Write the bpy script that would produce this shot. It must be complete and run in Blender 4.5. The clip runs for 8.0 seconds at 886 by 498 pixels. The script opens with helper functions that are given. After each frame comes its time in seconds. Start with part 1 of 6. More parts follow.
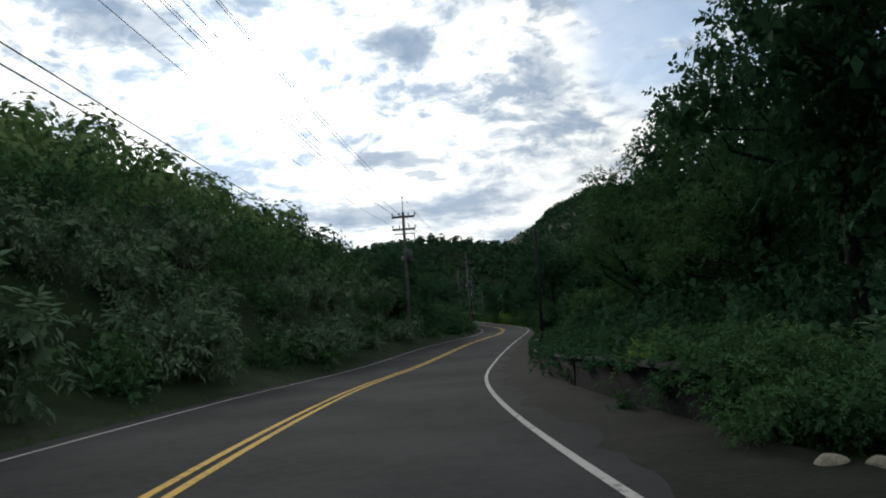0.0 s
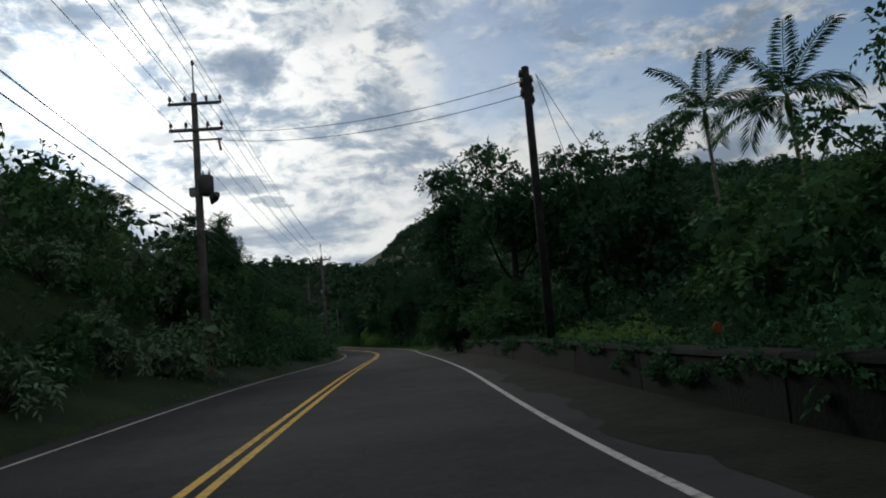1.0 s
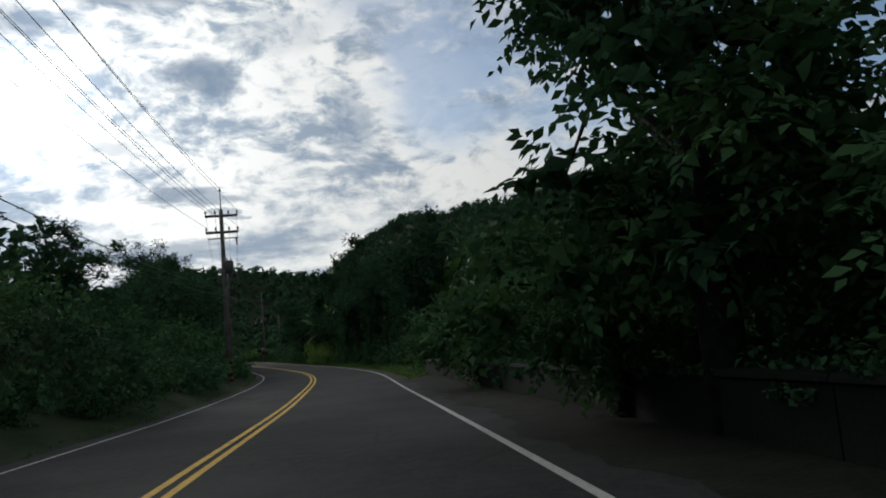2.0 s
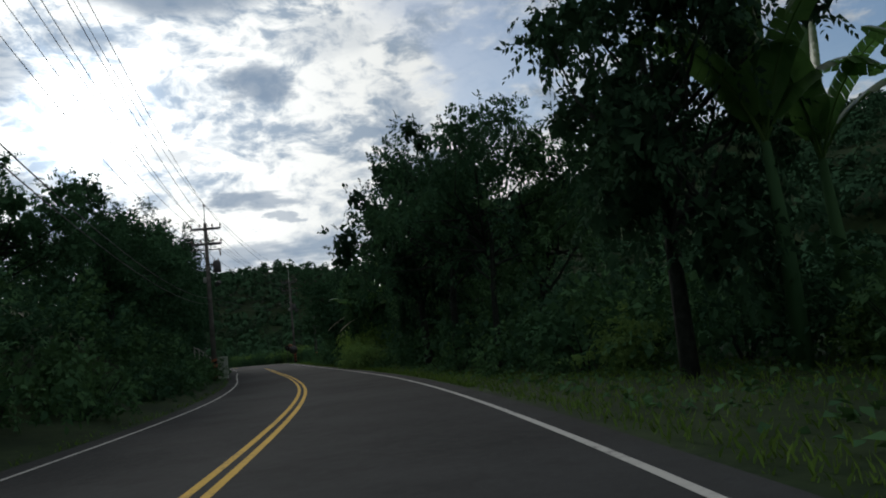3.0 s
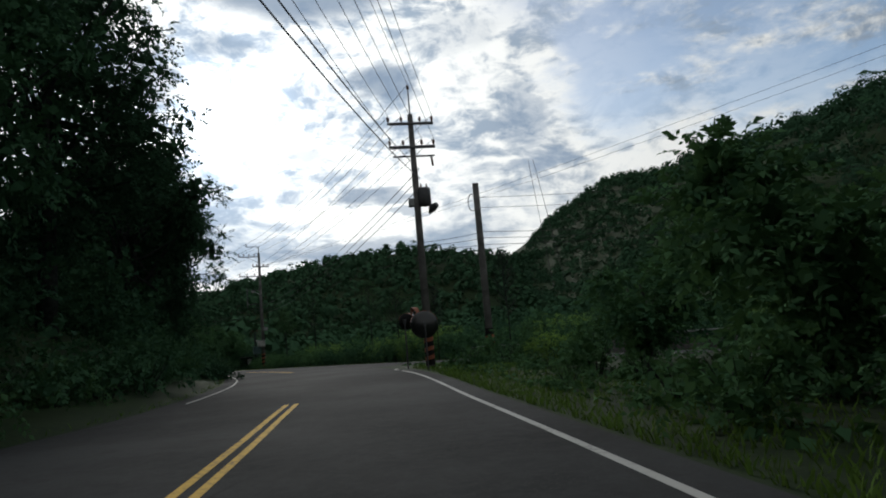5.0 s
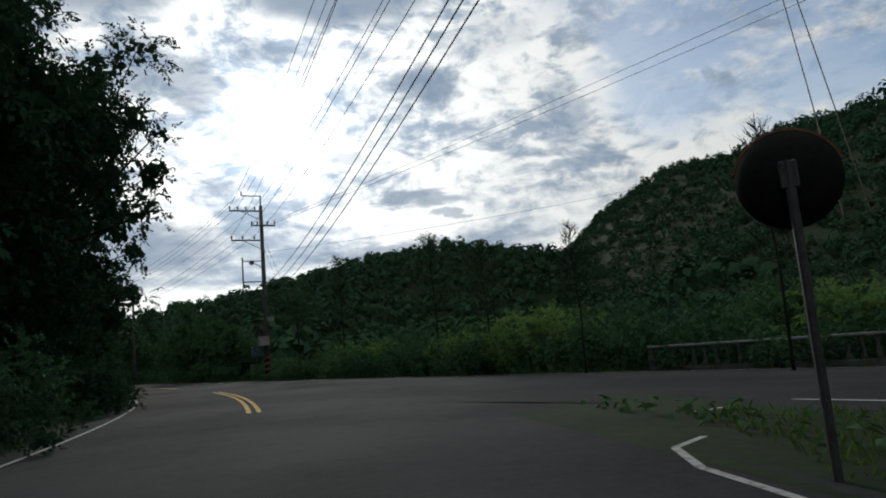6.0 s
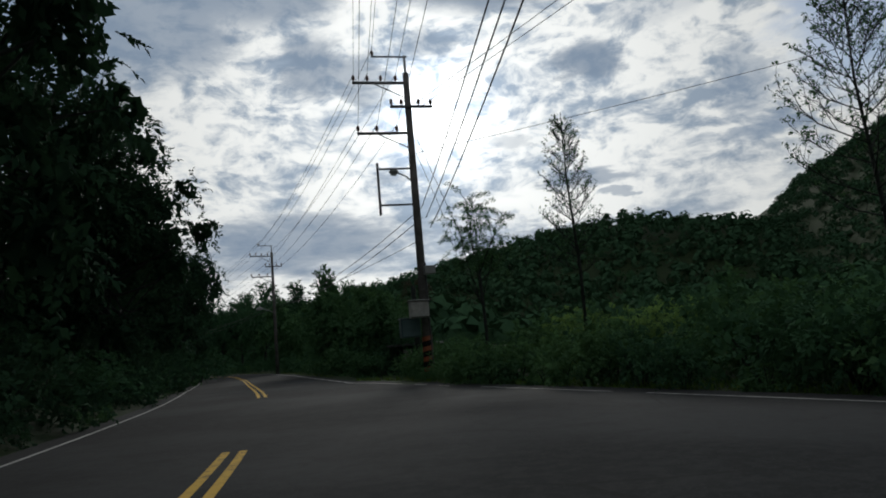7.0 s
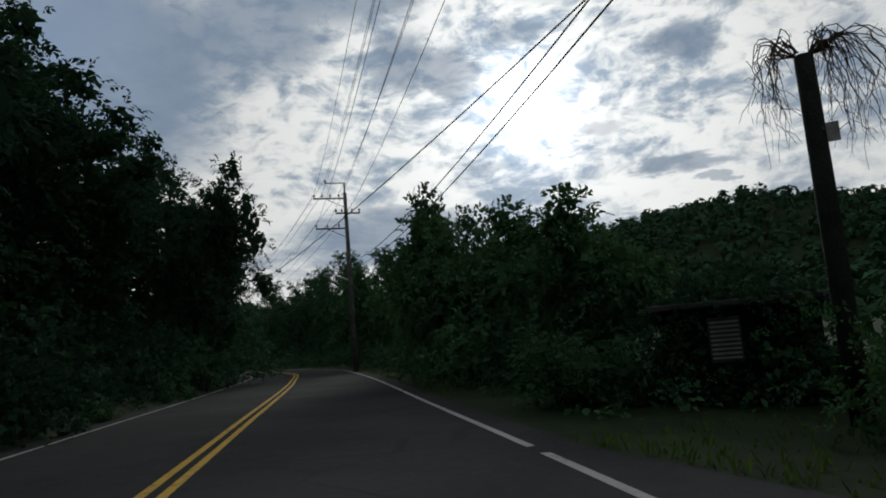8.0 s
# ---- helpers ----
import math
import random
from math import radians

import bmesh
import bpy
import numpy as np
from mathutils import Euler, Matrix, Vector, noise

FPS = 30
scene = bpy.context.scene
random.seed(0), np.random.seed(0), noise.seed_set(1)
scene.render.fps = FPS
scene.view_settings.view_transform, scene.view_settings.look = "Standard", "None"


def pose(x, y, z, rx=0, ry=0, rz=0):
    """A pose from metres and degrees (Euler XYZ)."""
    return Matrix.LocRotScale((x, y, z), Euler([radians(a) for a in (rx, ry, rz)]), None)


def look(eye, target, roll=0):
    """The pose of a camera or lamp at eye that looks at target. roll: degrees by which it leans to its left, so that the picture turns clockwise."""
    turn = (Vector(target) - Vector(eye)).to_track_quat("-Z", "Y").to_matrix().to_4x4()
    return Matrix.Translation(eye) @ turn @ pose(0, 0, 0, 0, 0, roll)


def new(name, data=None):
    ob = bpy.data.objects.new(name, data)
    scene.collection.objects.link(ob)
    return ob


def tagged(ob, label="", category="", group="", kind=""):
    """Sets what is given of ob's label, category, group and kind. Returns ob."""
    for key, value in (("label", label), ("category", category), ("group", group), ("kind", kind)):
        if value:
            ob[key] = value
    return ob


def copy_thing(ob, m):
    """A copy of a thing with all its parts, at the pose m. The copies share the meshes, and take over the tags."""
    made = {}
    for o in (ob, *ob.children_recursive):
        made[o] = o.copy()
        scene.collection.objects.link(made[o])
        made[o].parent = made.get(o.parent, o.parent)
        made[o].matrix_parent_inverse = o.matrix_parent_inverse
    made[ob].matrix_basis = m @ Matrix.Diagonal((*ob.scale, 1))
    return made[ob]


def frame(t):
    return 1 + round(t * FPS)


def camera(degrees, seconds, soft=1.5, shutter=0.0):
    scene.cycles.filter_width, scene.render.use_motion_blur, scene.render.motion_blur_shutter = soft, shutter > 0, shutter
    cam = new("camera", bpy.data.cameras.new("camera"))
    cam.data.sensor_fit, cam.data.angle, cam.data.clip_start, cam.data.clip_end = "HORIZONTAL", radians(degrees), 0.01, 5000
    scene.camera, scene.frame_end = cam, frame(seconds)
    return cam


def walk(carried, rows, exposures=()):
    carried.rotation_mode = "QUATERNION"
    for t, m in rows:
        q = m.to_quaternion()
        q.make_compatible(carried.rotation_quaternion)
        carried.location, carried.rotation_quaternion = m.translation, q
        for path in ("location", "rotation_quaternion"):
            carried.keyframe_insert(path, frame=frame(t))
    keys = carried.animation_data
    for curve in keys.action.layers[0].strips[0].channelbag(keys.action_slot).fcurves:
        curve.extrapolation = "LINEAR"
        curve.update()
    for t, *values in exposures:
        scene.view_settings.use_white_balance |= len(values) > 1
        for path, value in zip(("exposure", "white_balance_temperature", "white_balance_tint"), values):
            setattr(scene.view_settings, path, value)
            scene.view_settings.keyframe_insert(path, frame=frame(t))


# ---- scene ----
# ---------------------------------------------------------------- camera
cam = camera(64.2, 8.0, soft=1.9)
ROWS = [  # seconds, x, y, z, heading, pitch, lean
    (0, 0.00, 0.00, 1.12, -0.00, 5.39, -3.74),
    (0.5, -0.81, 16.04, 0.49, -6.32, 4.86, -3.47),
    (1.0, 0.02, 32.61, -0.06, -12.40, 6.64, -5.29),
    (1.5, 2.35, 49.32, -0.09, -15.71, 7.83, -5.74),
    (1.7, 3.42, 56.04, -0.10, -15.92, 7.62, -5.68),
    (2.8, 8.76, 93.63, -0.57, -12.99, 7.10, -5.99),
    (3.0, 9.44, 100.70, -0.59, -11.36, 7.61, -6.48),
    (3.5, 10.32, 118.40, -0.56, -7.61, 7.66, -3.90),
    (4.0, 10.23, 135.39, -0.55, -4.68, 8.05, -5.02),
    (4.5, 8.99, 151.85, -0.38, -2.59, 8.30, -3.83),
    (4.7, 8.47, 158.41, -0.31, -2.10, 8.08, -4.60),
    (5.8, 4.75, 189.74, 0.07, 0.77, 8.43, -4.73),
    (6.0, 4.07, 194.31, 0.15, 2.02, 8.53, -4.95),
    (6.5, 1.69, 205.68, 0.38, 8.12, 8.19, -4.76),
    (7.0, -2.02, 216.75, 0.44, 15.74, 8.31, -5.00),
    (7.5, -7.35, 228.04, 0.56, 20.43, 8.57, -4.13),
    (8.0, -13.20, 238.80, 0.61, 23.19, 8.20, -4.80),
]

def car_pose(x, y, z, heading, pitch, lean):
    return pose(x, y, z, 90 + pitch, 0, heading) @ pose(0, 0, 0, 0, 0, lean)


walk(cam, [(r[0], car_pose(*r[1:])) for r in ROWS],
     exposures=[(0, 0.48, 6300, 8), (0.5, 0.27, 6300, 8), (1.0, 0.06, 6300, 8), (3.0, 0.10, 6300, 8), (4.0, 0.24, 6300, 8), (4.7, 0.26, 6300, 8), (5.8, 0.18, 6300, 8), (6.2, 0.04, 6300, 8), (7.0, -0.14, 6300, 8), (8.0, -0.22, 6300, 8)])

# ---------------------------------------------------------------- light
SUN_AZ, SUN_EL = -15.5, 19.0          # degrees from +y towards +x, above the horizon
SUN_DIR = Vector((math.sin(radians(SUN_AZ)) * math.cos(radians(SUN_EL)),
                  math.cos(radians(SUN_AZ)) * math.cos(radians(SUN_EL)), math.sin(radians(SUN_EL))))


class Graph:
    """Short calls for building node trees."""

    def __init__(self, tree):
        self.t = tree
        tree.nodes.clear()

    def node(self, kind, **inputs):
        n = self.t.nodes.new(kind)
        for k, v in inputs.items():
            self.plug(n.inputs[k.replace("_", " ")], v)
        return n

    def plug(self, socket, v):
        if isinstance(v, bpy.types.NodeSocket):
            self.t.links.new(v, socket)
        elif socket.type == "RGBA" and isinstance(v, (tuple, list)):
            socket.default_value = (*v[:3], 1)
        else:
            socket.default_value = v

    def math(self, op, *a, clamp=False):
        n = self.t.nodes.new("ShaderNodeMath")
        n.operation, n.use_clamp = op, clamp
        for i, v in enumerate(a):
            self.plug(n.inputs[i], v)
        return n.outputs[0]

    def mix(self, f, a, b, mode="MIX"):
        n = self.t.nodes.new("ShaderNodeMix")
        n.data_type, n.blend_type = "RGBA", mode
        self.plug(n.inputs[0], f)
        self.plug(n.inputs[6], a)
        self.plug(n.inputs[7], b)
        return n.outputs[2]

    def noise(self, vector, scale, detail=4.0, rough=0.55, out="Fac"):
        n = self.t.nodes.new("ShaderNodeTexNoise")
        if vector is not None:
            self.plug(n.inputs["Vector"], vector)
        n.inputs["Scale"].default_value = scale
        n.inputs["Detail"].default_value = detail
        n.inputs["Roughness"].default_value = rough
        return n.outputs[out]

    def smooth(self, v, lo, hi, a=0.0, b=1.0):
        n = self.t.nodes.new("ShaderNodeMapRange")
        n.interpolation_type = "SMOOTHSTEP"
        for i, x in enumerate((v, lo, hi, a, b)):
            self.plug(n.inputs[i], x)
        return n.outputs[0]


def build_world():
    w = bpy.data.worlds.new("sky")
    scene.world = w
    w.use_nodes = True
    g = Graph(w.node_tree)
    d = g.node("ShaderNodeTexCoord").outputs["Generated"]
    s = g.node("ShaderNodeSeparateXYZ", Vector=d)
    x, y, z = s.outputs
    el = g.math("MULTIPLY", g.math("ARCSINE", z), 57.2958)
    az = g.math("MULTIPLY", g.math("ARCTAN2", x, y), 57.2958)
    zz = g.math("ADD", g.math("MAXIMUM", z, 0.0), 0.10)
    flat = g.node("ShaderNodeCombineXYZ", X=g.math("DIVIDE", x, zz), Y=g.math("DIVIDE", y, zz), Z=0.0).outputs[0]
    mid = g.noise(flat, 2.6, 6, 0.62)
    fine = g.noise(flat, 7.0, 6, 0.65)
    az2 = g.math("ADD", az, g.math("MULTIPLY", g.math("SUBTRACT", fine, 0.5), 7.0))
    el2 = g.math("ADD", el, g.math("MULTIPLY", g.math("SUBTRACT", mid, 0.5), 4.0))

    def blobs(items):
        free = None
        for a, e, ra, re, k in items:
            u = g.math("DIVIDE", g.math("SUBTRACT", az2, a), ra)
            v = g.math("DIVIDE", g.math("SUBTRACT", el2, e), re)
            q = g.math("ADD", g.math("MULTIPLY", u, u), g.math("MULTIPLY", v, v))
            m = g.math("SUBTRACT", 1.0, g.smooth(q, 1.5, 0.25, 0.0, k))
            free = m if free is None else g.math("MULTIPLY", free, m)
        return g.math("SUBTRACT", 1.0, free)

    # grey cloud banks: direction, half sizes, density
    grey = blobs([(-3.1, 12.6, 4.4, 0.9, 0.7), (-5.0, 12.8, 2.2, 0.8, 0.5), (-1.4, 10.9, 1.7, 0.35, 0.6), (-2.2, 21.5, 2.9, 1.7, 0.85),
                  (9.2, 18.0, 2.3, 3.2, 0.6), (10.0, 14.2, 2.6, 0.9, 0.7), (-6.5, 8.5, 6.5, 1.1, 0.7), (-27, 9.5, 9, 2.4, 0.8),
                  (-25.5, 23.2, 3.2, 2.6, 0.75), (-21.0, 21.8, 2.2, 2.6, 0.7), (-15.8, 24.2, 2.8, 1.2, 0.6), (-9, 29, 9, 2.8, 0.9),
                  (-48, 22, 9, 8, 0.95), (-37, 26, 6, 4, 0.8), (-29, 29, 6, 3, 0.8), (-9.5, 16.2, 2.4, 0.7, 0.45), (4, 25, 4, 1.6, 0.3), (-19, 14.6, 2, 0.6, 0.4)])
    blue = blobs([(17, 21, 5.5, 6.0, 0.9), (28, 22, 9, 9, 0.8), (44, 22, 14, 11, 0.95), (14, 30, 8, 6, 0.7), (60, 20, 20, 20, 0.8), (-60, 30, 14, 22, 0.6)])
    wisps = g.smooth(mid, 0.50, 0.66)
    cover = g.math("SUBTRACT", 1.0, g.math("MULTIPLY", blue, g.math("SUBTRACT", 1.0, wisps)))
    cells = g.node("ShaderNodeCombineXYZ", X=g.math("MULTIPLY", az, 0.15), Y=g.math("MULTIPLY", el, 0.27), Z=1.5).outputs[0]
    warp = g.node("ShaderNodeVectorMath", Vector=cells)
    warp.operation = "ADD"
    g.plug(warp.inputs[1], g.mix(1.0, g.noise(cells, 0.8, 3, 0.5, "Color"), (0.9, 0.9, 0.0), "MULTIPLY"))
    puffs = g.noise(warp.outputs[0], 1.0, 8, 0.58)
    ripples = g.noise(warp.outputs[0], 3.4, 6, 0.62)
    layers = g.noise(g.node("ShaderNodeCombineXYZ", X=g.math("MULTIPLY", az, 0.085), Y=g.math("MULTIPLY", el, 0.30), Z=3.0).outputs[0], 1.0, 6, 0.6)
    low = g.smooth(el, 15.0, 7.0, 0.0, 0.7)
    form = g.math("ADD", g.math("MULTIPLY", puffs, 0.58), g.math("MULTIPLY", ripples, 0.42))
    form = g.math("ADD", g.math("MULTIPLY", form, g.math("SUBTRACT", 1.0, low)), g.math("MULTIPLY", layers, low))
    speck = g.smooth(form, 0.39, 0.55)
    dot = g.node("ShaderNodeVectorMath", Vector=d)
    dot.operation = "DOT_PRODUCT"
    dot.inputs[1].default_value = SUN_DIR
    away = g.math("MULTIPLY", g.math("ARCCOSINE", g.math("MINIMUM", dot.outputs["Value"], 0.99999)), 57.2958)
    core = g.math("EXPONENT", g.math("MULTIPLY", g.math("POWER", g.math("DIVIDE", away, 3.6), 2.0), -1.0))
    halo = g.math("EXPONENT", g.math("MULTIPLY", g.math("DIVIDE", away, 16.0), -1.0))
    broad = g.math("EXPONENT", g.math("MULTIPLY", g.math("POWER", g.math("DIVIDE", away, 48.0), 2.0), -1.0))
    lum = g.math("ADD", g.math("ADD", g.math("ADD", 0.40, g.math("MULTIPLY", broad, 0.20)), g.math("MULTIPLY", halo, 0.70)), g.math("MULTIPLY", core, 1.6))
    tone = g.mix(speck, (0.40, 0.48, 0.585), (1.14, 1.13, 1.09))
    white = g.mix(1.0, tone, g.node("ShaderNodeCombineColor", Red=lum, Green=lum, Blue=lum).outputs[0], "MULTIPLY")
    sky = g.t.nodes.new("ShaderNodeTexSky")
    sky.sky_type, sky.sun_disc = "NISHITA", False
    sky.sun_elevation, sky.sun_rotation = radians(SUN_EL), radians(SUN_AZ)
    sky_col = g.mix(1.0, sky.outputs[0], (0.085, 0.088, 0.092), "MULTIPLY")
    cloud = g.mix(g.math("MULTIPLY", grey, g.math("SUBTRACT", 1.0, g.math("MULTIPLY", core, 0.8))), white, (0.22, 0.285, 0.38))
    col = g.mix(cover, sky_col, cloud)
    bg = g.node("ShaderNodeBackground", Color=col, Strength=1.0)
    g.t.links.new(bg.outputs[0], g.node("ShaderNodeOutputWorld").inputs[0])


build_world()
sun = new("sun", bpy.data.lights.new("sun", "SUN"))
sun.data.energy, sun.data.angle, sun.data.color = 1.0, radians(12), (1.0, 0.95, 0.86)
sun.matrix_world = look(SUN_DIR * 100, (0, 0, 0))

# ---------------------------------------------------------------- materials


def material(name, build):
    m = bpy.data.materials.new(name)
    m.use_nodes = True
    g = Graph(m.node_tree)
    out = g.node("ShaderNodeOutputMaterial")
    g.t.links.new(build(g), out.inputs[0])
    return m


def rough_surface(name, dark, light, rough=0.85, scale=3.0, bump=0.3, bump_scale=40.0, metal=0.0, spread=0.0):
    """A surface that varies at two scales, with fine relief."""

    def build(g):
        p = g.node("ShaderNodeTexCoord").outputs["Object"]
        f = g.math("ADD", g.math("MULTIPLY", g.noise(p, scale, 5, 0.6), 0.65), g.math("MULTIPLY", g.noise(p, scale * 12, 3), 0.35))
        if spread:
            f = g.math("ADD", f, g.math("MULTIPLY", g.math("SUBTRACT", g.node("ShaderNodeObjectInfo").outputs["Random"], 0.5), spread))
        col = g.mix(g.smooth(f, 0.34, 0.66), dark, light)
        b = g.node("ShaderNodeBump", Strength=bump, Distance=0.02, Height=g.noise(p, bump_scale, 4))
        return g.node("ShaderNodeBsdfPrincipled", Base_Color=col, Roughness=rough, Metallic=metal, Specular_IOR_Level=0.5 if rough < 0.8 else 0.08, Normal=b.outputs[0]).outputs[0]

    return material(name, build)


def leafy(name, dark, light, glow, shine=0.85, thin=0.16, gloss=0.01, vary=0.40):
    """Leaves: a gloss coat over colour that differs leaf by leaf, thin enough to let light through."""

    def build(g):
        geo = g.node("ShaderNodeNewGeometry")
        info = g.node("ShaderNodeObjectInfo")
        p = geo.outputs["Position"]
        f = g.math("ADD", g.math("MULTIPLY", geo.outputs["Random Per Island"], vary),
                   g.math("ADD", g.math("MULTIPLY", g.noise(p, 0.35, 3), 0.50), g.math("MULTIPLY", info.outputs["Random"], 0.30)))
        col = g.mix(g.smooth(f, 0.2, 0.95), dark, light)
        front = g.node("ShaderNodeBsdfPrincipled", Base_Color=col, Roughness=shine)
        front.inputs["Specular IOR Level"].default_value = gloss
        back = g.node("ShaderNodeBsdfTranslucent", Color=g.mix(0.5, col, glow))
        m = g.node("ShaderNodeMixShader", Fac=thin)
        g.t.links.new(front.outputs[0], m.inputs[1])
        g.t.links.new(back.outputs[0], m.inputs[2])
        return m.outputs[0]

    return material(name, build)


LEAF = leafy("leaf_dark", (0.022, 0.053, 0.032), (0.052, 0.116, 0.058), (0.07, 0.16, 0.06))
# the dark leaf again, with the shade of the tree wall put into its colour
LEAF_SHADED = leafy("leaf_evergreen", (0.015, 0.035, 0.022), (0.037, 0.080, 0.043), (0.04, 0.09, 0.04))
LEAF_MID = leafy("leaf_mid", (0.030, 0.075, 0.040), (0.074, 0.150, 0.066), (0.10, 0.20, 0.05))
LEAF_LIGHT = leafy("leaf_light", (0.046, 0.105, 0.038), (0.110, 0.190, 0.066), (0.18, 0.29, 0.06), thin=0.36)
# yellow-green leaf brightened in colour to look sunlit where no sun reaches
LEAF_SUNLIT = leafy("leaf_sunlit", (0.070, 0.150, 0.040), (0.170, 0.280, 0.070), (0.28, 0.42, 0.09), thin=0.42)
# grey-green leaves, lifted in colour for the windscreen's veil of glare
LEAF_BLUE = leafy("leaf_greygreen_veiled", (0.085, 0.140, 0.086), (0.165, 0.240, 0.148), (0.08, 0.14, 0.08))
BANANA = leafy("banana_leaf", (0.03, 0.080, 0.025), (0.07, 0.150, 0.045), (0.13, 0.28, 0.06), shine=0.35, thin=0.38, gloss=0.3)
FAR_LEAF = leafy("far_canopy", (0.026, 0.060, 0.036), (0.050, 0.104, 0.054), (0.05, 0.10, 0.04), shine=0.95, thin=0.08, gloss=0.0, vary=0.12)
# pale scrub, its colour also raised for that glare
SCRUB = leafy("pale_scrub_veiled", (0.070, 0.125, 0.058), (0.150, 0.225, 0.094), (0.10, 0.18, 0.06), shine=0.9, thin=0.2, gloss=0.0)
GRASS = leafy("grass_blade", (0.045, 0.095, 0.020), (0.105, 0.175, 0.038), (0.12, 0.2, 0.03))
STRAW = leafy("dry_twig", (0.05, 0.04, 0.03), (0.10, 0.085, 0.06), (0.1, 0.08, 0.05), thin=0.1)
# glossy leaf undersides, the sky's reflection painted as a pale colour
SHEEN_LEAF = leafy("dry_leaf", (0.20, 0.19, 0.15), (0.38, 0.36, 0.30), (0.3, 0.28, 0.22), thin=0.25)
BARK = rough_surface("bark", (0.012, 0.015, 0.013), (0.034, 0.041, 0.036), 0.9, 6, 0.6, 30)
PALE_BARK = rough_surface("pale_bark", (0.10, 0.095, 0.08), (0.24, 0.22, 0.19), 0.85, 5, 0.4, 25)
ROCK = rough_surface("pale_stone", (0.16, 0.15, 0.12), (0.34, 0.32, 0.26), 0.9, 5, 0.6, 20)
# dirt and litter, darkened in colour because the shoulder lies unlit
SHADED_LITTER = rough_surface("shaded_litter", (0.007, 0.009, 0.007), (0.018, 0.020, 0.016), 0.95, 1.6, 0.8, 14)
SOIL = rough_surface("forest_floor", (0.009, 0.019, 0.008), (0.022, 0.038, 0.014), 0.95, 0.4, 0.6, 6)
WOOD_POLE = rough_surface("tarred_wood", (0.012, 0.015, 0.014), (0.032, 0.038, 0.036), 0.9, 3, 0.5, 30)
CONCRETE = rough_surface("pole_concrete", (0.06, 0.06, 0.057), (0.14, 0.135, 0.13), 0.9, 2, 0.3, 60)
# mossy concrete, with the shade of the big trees put into its colour
OLD_WALL = rough_surface("shaded_mossy_concrete", (0.005, 0.008, 0.007), (0.012, 0.016, 0.014), 0.95, 0.9, 0.7, 18, spread=0.5)
STEEL = rough_surface("galvanised_steel", (0.22, 0.23, 0.24), (0.36, 0.37, 0.38), 0.5, 8, 0.1, 80, metal=0.7)
DARK_STEEL = rough_surface("dark_steel", (0.035, 0.037, 0.04), (0.07, 0.072, 0.075), 0.6, 8, 0.1, 60, metal=0.3)
CABLE = rough_surface("black_cable", (0.010, 0.010, 0.011), (0.02, 0.02, 0.021), 0.6, 5, 0.0, 50)
CERAMIC = rough_surface("brown_ceramic", (0.07, 0.04, 0.03), (0.12, 0.07, 0.05), 0.3, 10, 0.0, 50)
TANK = rough_surface("grey_paint", (0.16, 0.17, 0.17), (0.24, 0.25, 0.25), 0.5, 4, 0.1, 50)
TEAL = rough_surface("teal_paint", (0.03, 0.07, 0.075), (0.05, 0.10, 0.105), 0.5, 4, 0.1, 50)
CABINET = rough_surface("pale_green_paint", (0.24, 0.29, 0.26), (0.34, 0.38, 0.345), 0.5, 2.5, 0.1, 40)
WHITE_PAINT = rough_surface("weathered_white_paint", (0.20, 0.20, 0.19), (0.36, 0.36, 0.34), 0.6, 3, 0.1, 40)
FENCE_PAINT = rough_surface("chalky_grey_paint", (0.20, 0.20, 0.19), (0.38, 0.38, 0.36), 0.8, 3, 0.2, 40)
ORANGE = rough_surface("orange_paint", (0.17, 0.042, 0.014), (0.25, 0.07, 0.022), 0.5, 3, 0.1, 40)
BLACK = rough_surface("black_paint", (0.008, 0.008, 0.008), (0.016, 0.016, 0.016), 0.85, 3, 0.1, 40)
BACK = rough_surface("glossy_black_plastic", (0.007, 0.008, 0.008), (0.012, 0.013, 0.013), 0.3, 3, 0.25, 9)
MIRROR = material("mirror", lambda g: g.node("ShaderNodeBsdfPrincipled", Base_Color=(0.85, 0.86, 0.87), Metallic=1.0, Roughness=0.06).outputs[0])


def asphalt(g):
    p = g.node("ShaderNodeNewGeometry").outputs["Position"]
    patches = g.noise(p, 0.22, 4, 0.6)
    grain = g.noise(p, 45, 3, 0.7)
    col = g.mix(g.smooth(patches, 0.35, 0.68), (0.023, 0.0245, 0.026), (0.036, 0.0385, 0.041))
    col = g.mix(g.smooth(grain, 0.55, 0.75), col, (0.066, 0.070, 0.072))
    col = g.mix(g.smooth(g.noise(p, 6.0, 6, 0.75), 0.42, 0.62, 0.0, 0.35), col, (0.048, 0.051, 0.054))
    col = g.mix(g.smooth(g.noise(p, 1.3, 5, 0.7), 0.54, 0.66, 0.0, 0.35), col, (0.021, 0.022, 0.023))
    crack = g.node("ShaderNodeTexVoronoi", Scale=0.35, Vector=g.mix(0.12, p, g.noise(p, 1.5, 4, 0.6, "Color"), "ADD"))
    crack.feature = "DISTANCE_TO_EDGE"
    line = g.math("MULTIPLY", g.smooth(crack.outputs["Distance"], 0.012, 0.004), g.smooth(g.noise(p, 0.15, 2), 0.5, 0.62))
    col = g.mix(g.math("MULTIPLY", line, 0.6), col, (0.02, 0.02, 0.02))
    b = g.node("ShaderNodeBump", Strength=0.35, Distance=0.01, Height=grain)
    return g.node("ShaderNodeBsdfPrincipled", Base_Color=col, Roughness=g.smooth(patches, 0.3, 0.7, 1.0, 0.92), Specular_IOR_Level=0.05, Normal=b.outputs[0]).outputs[0]


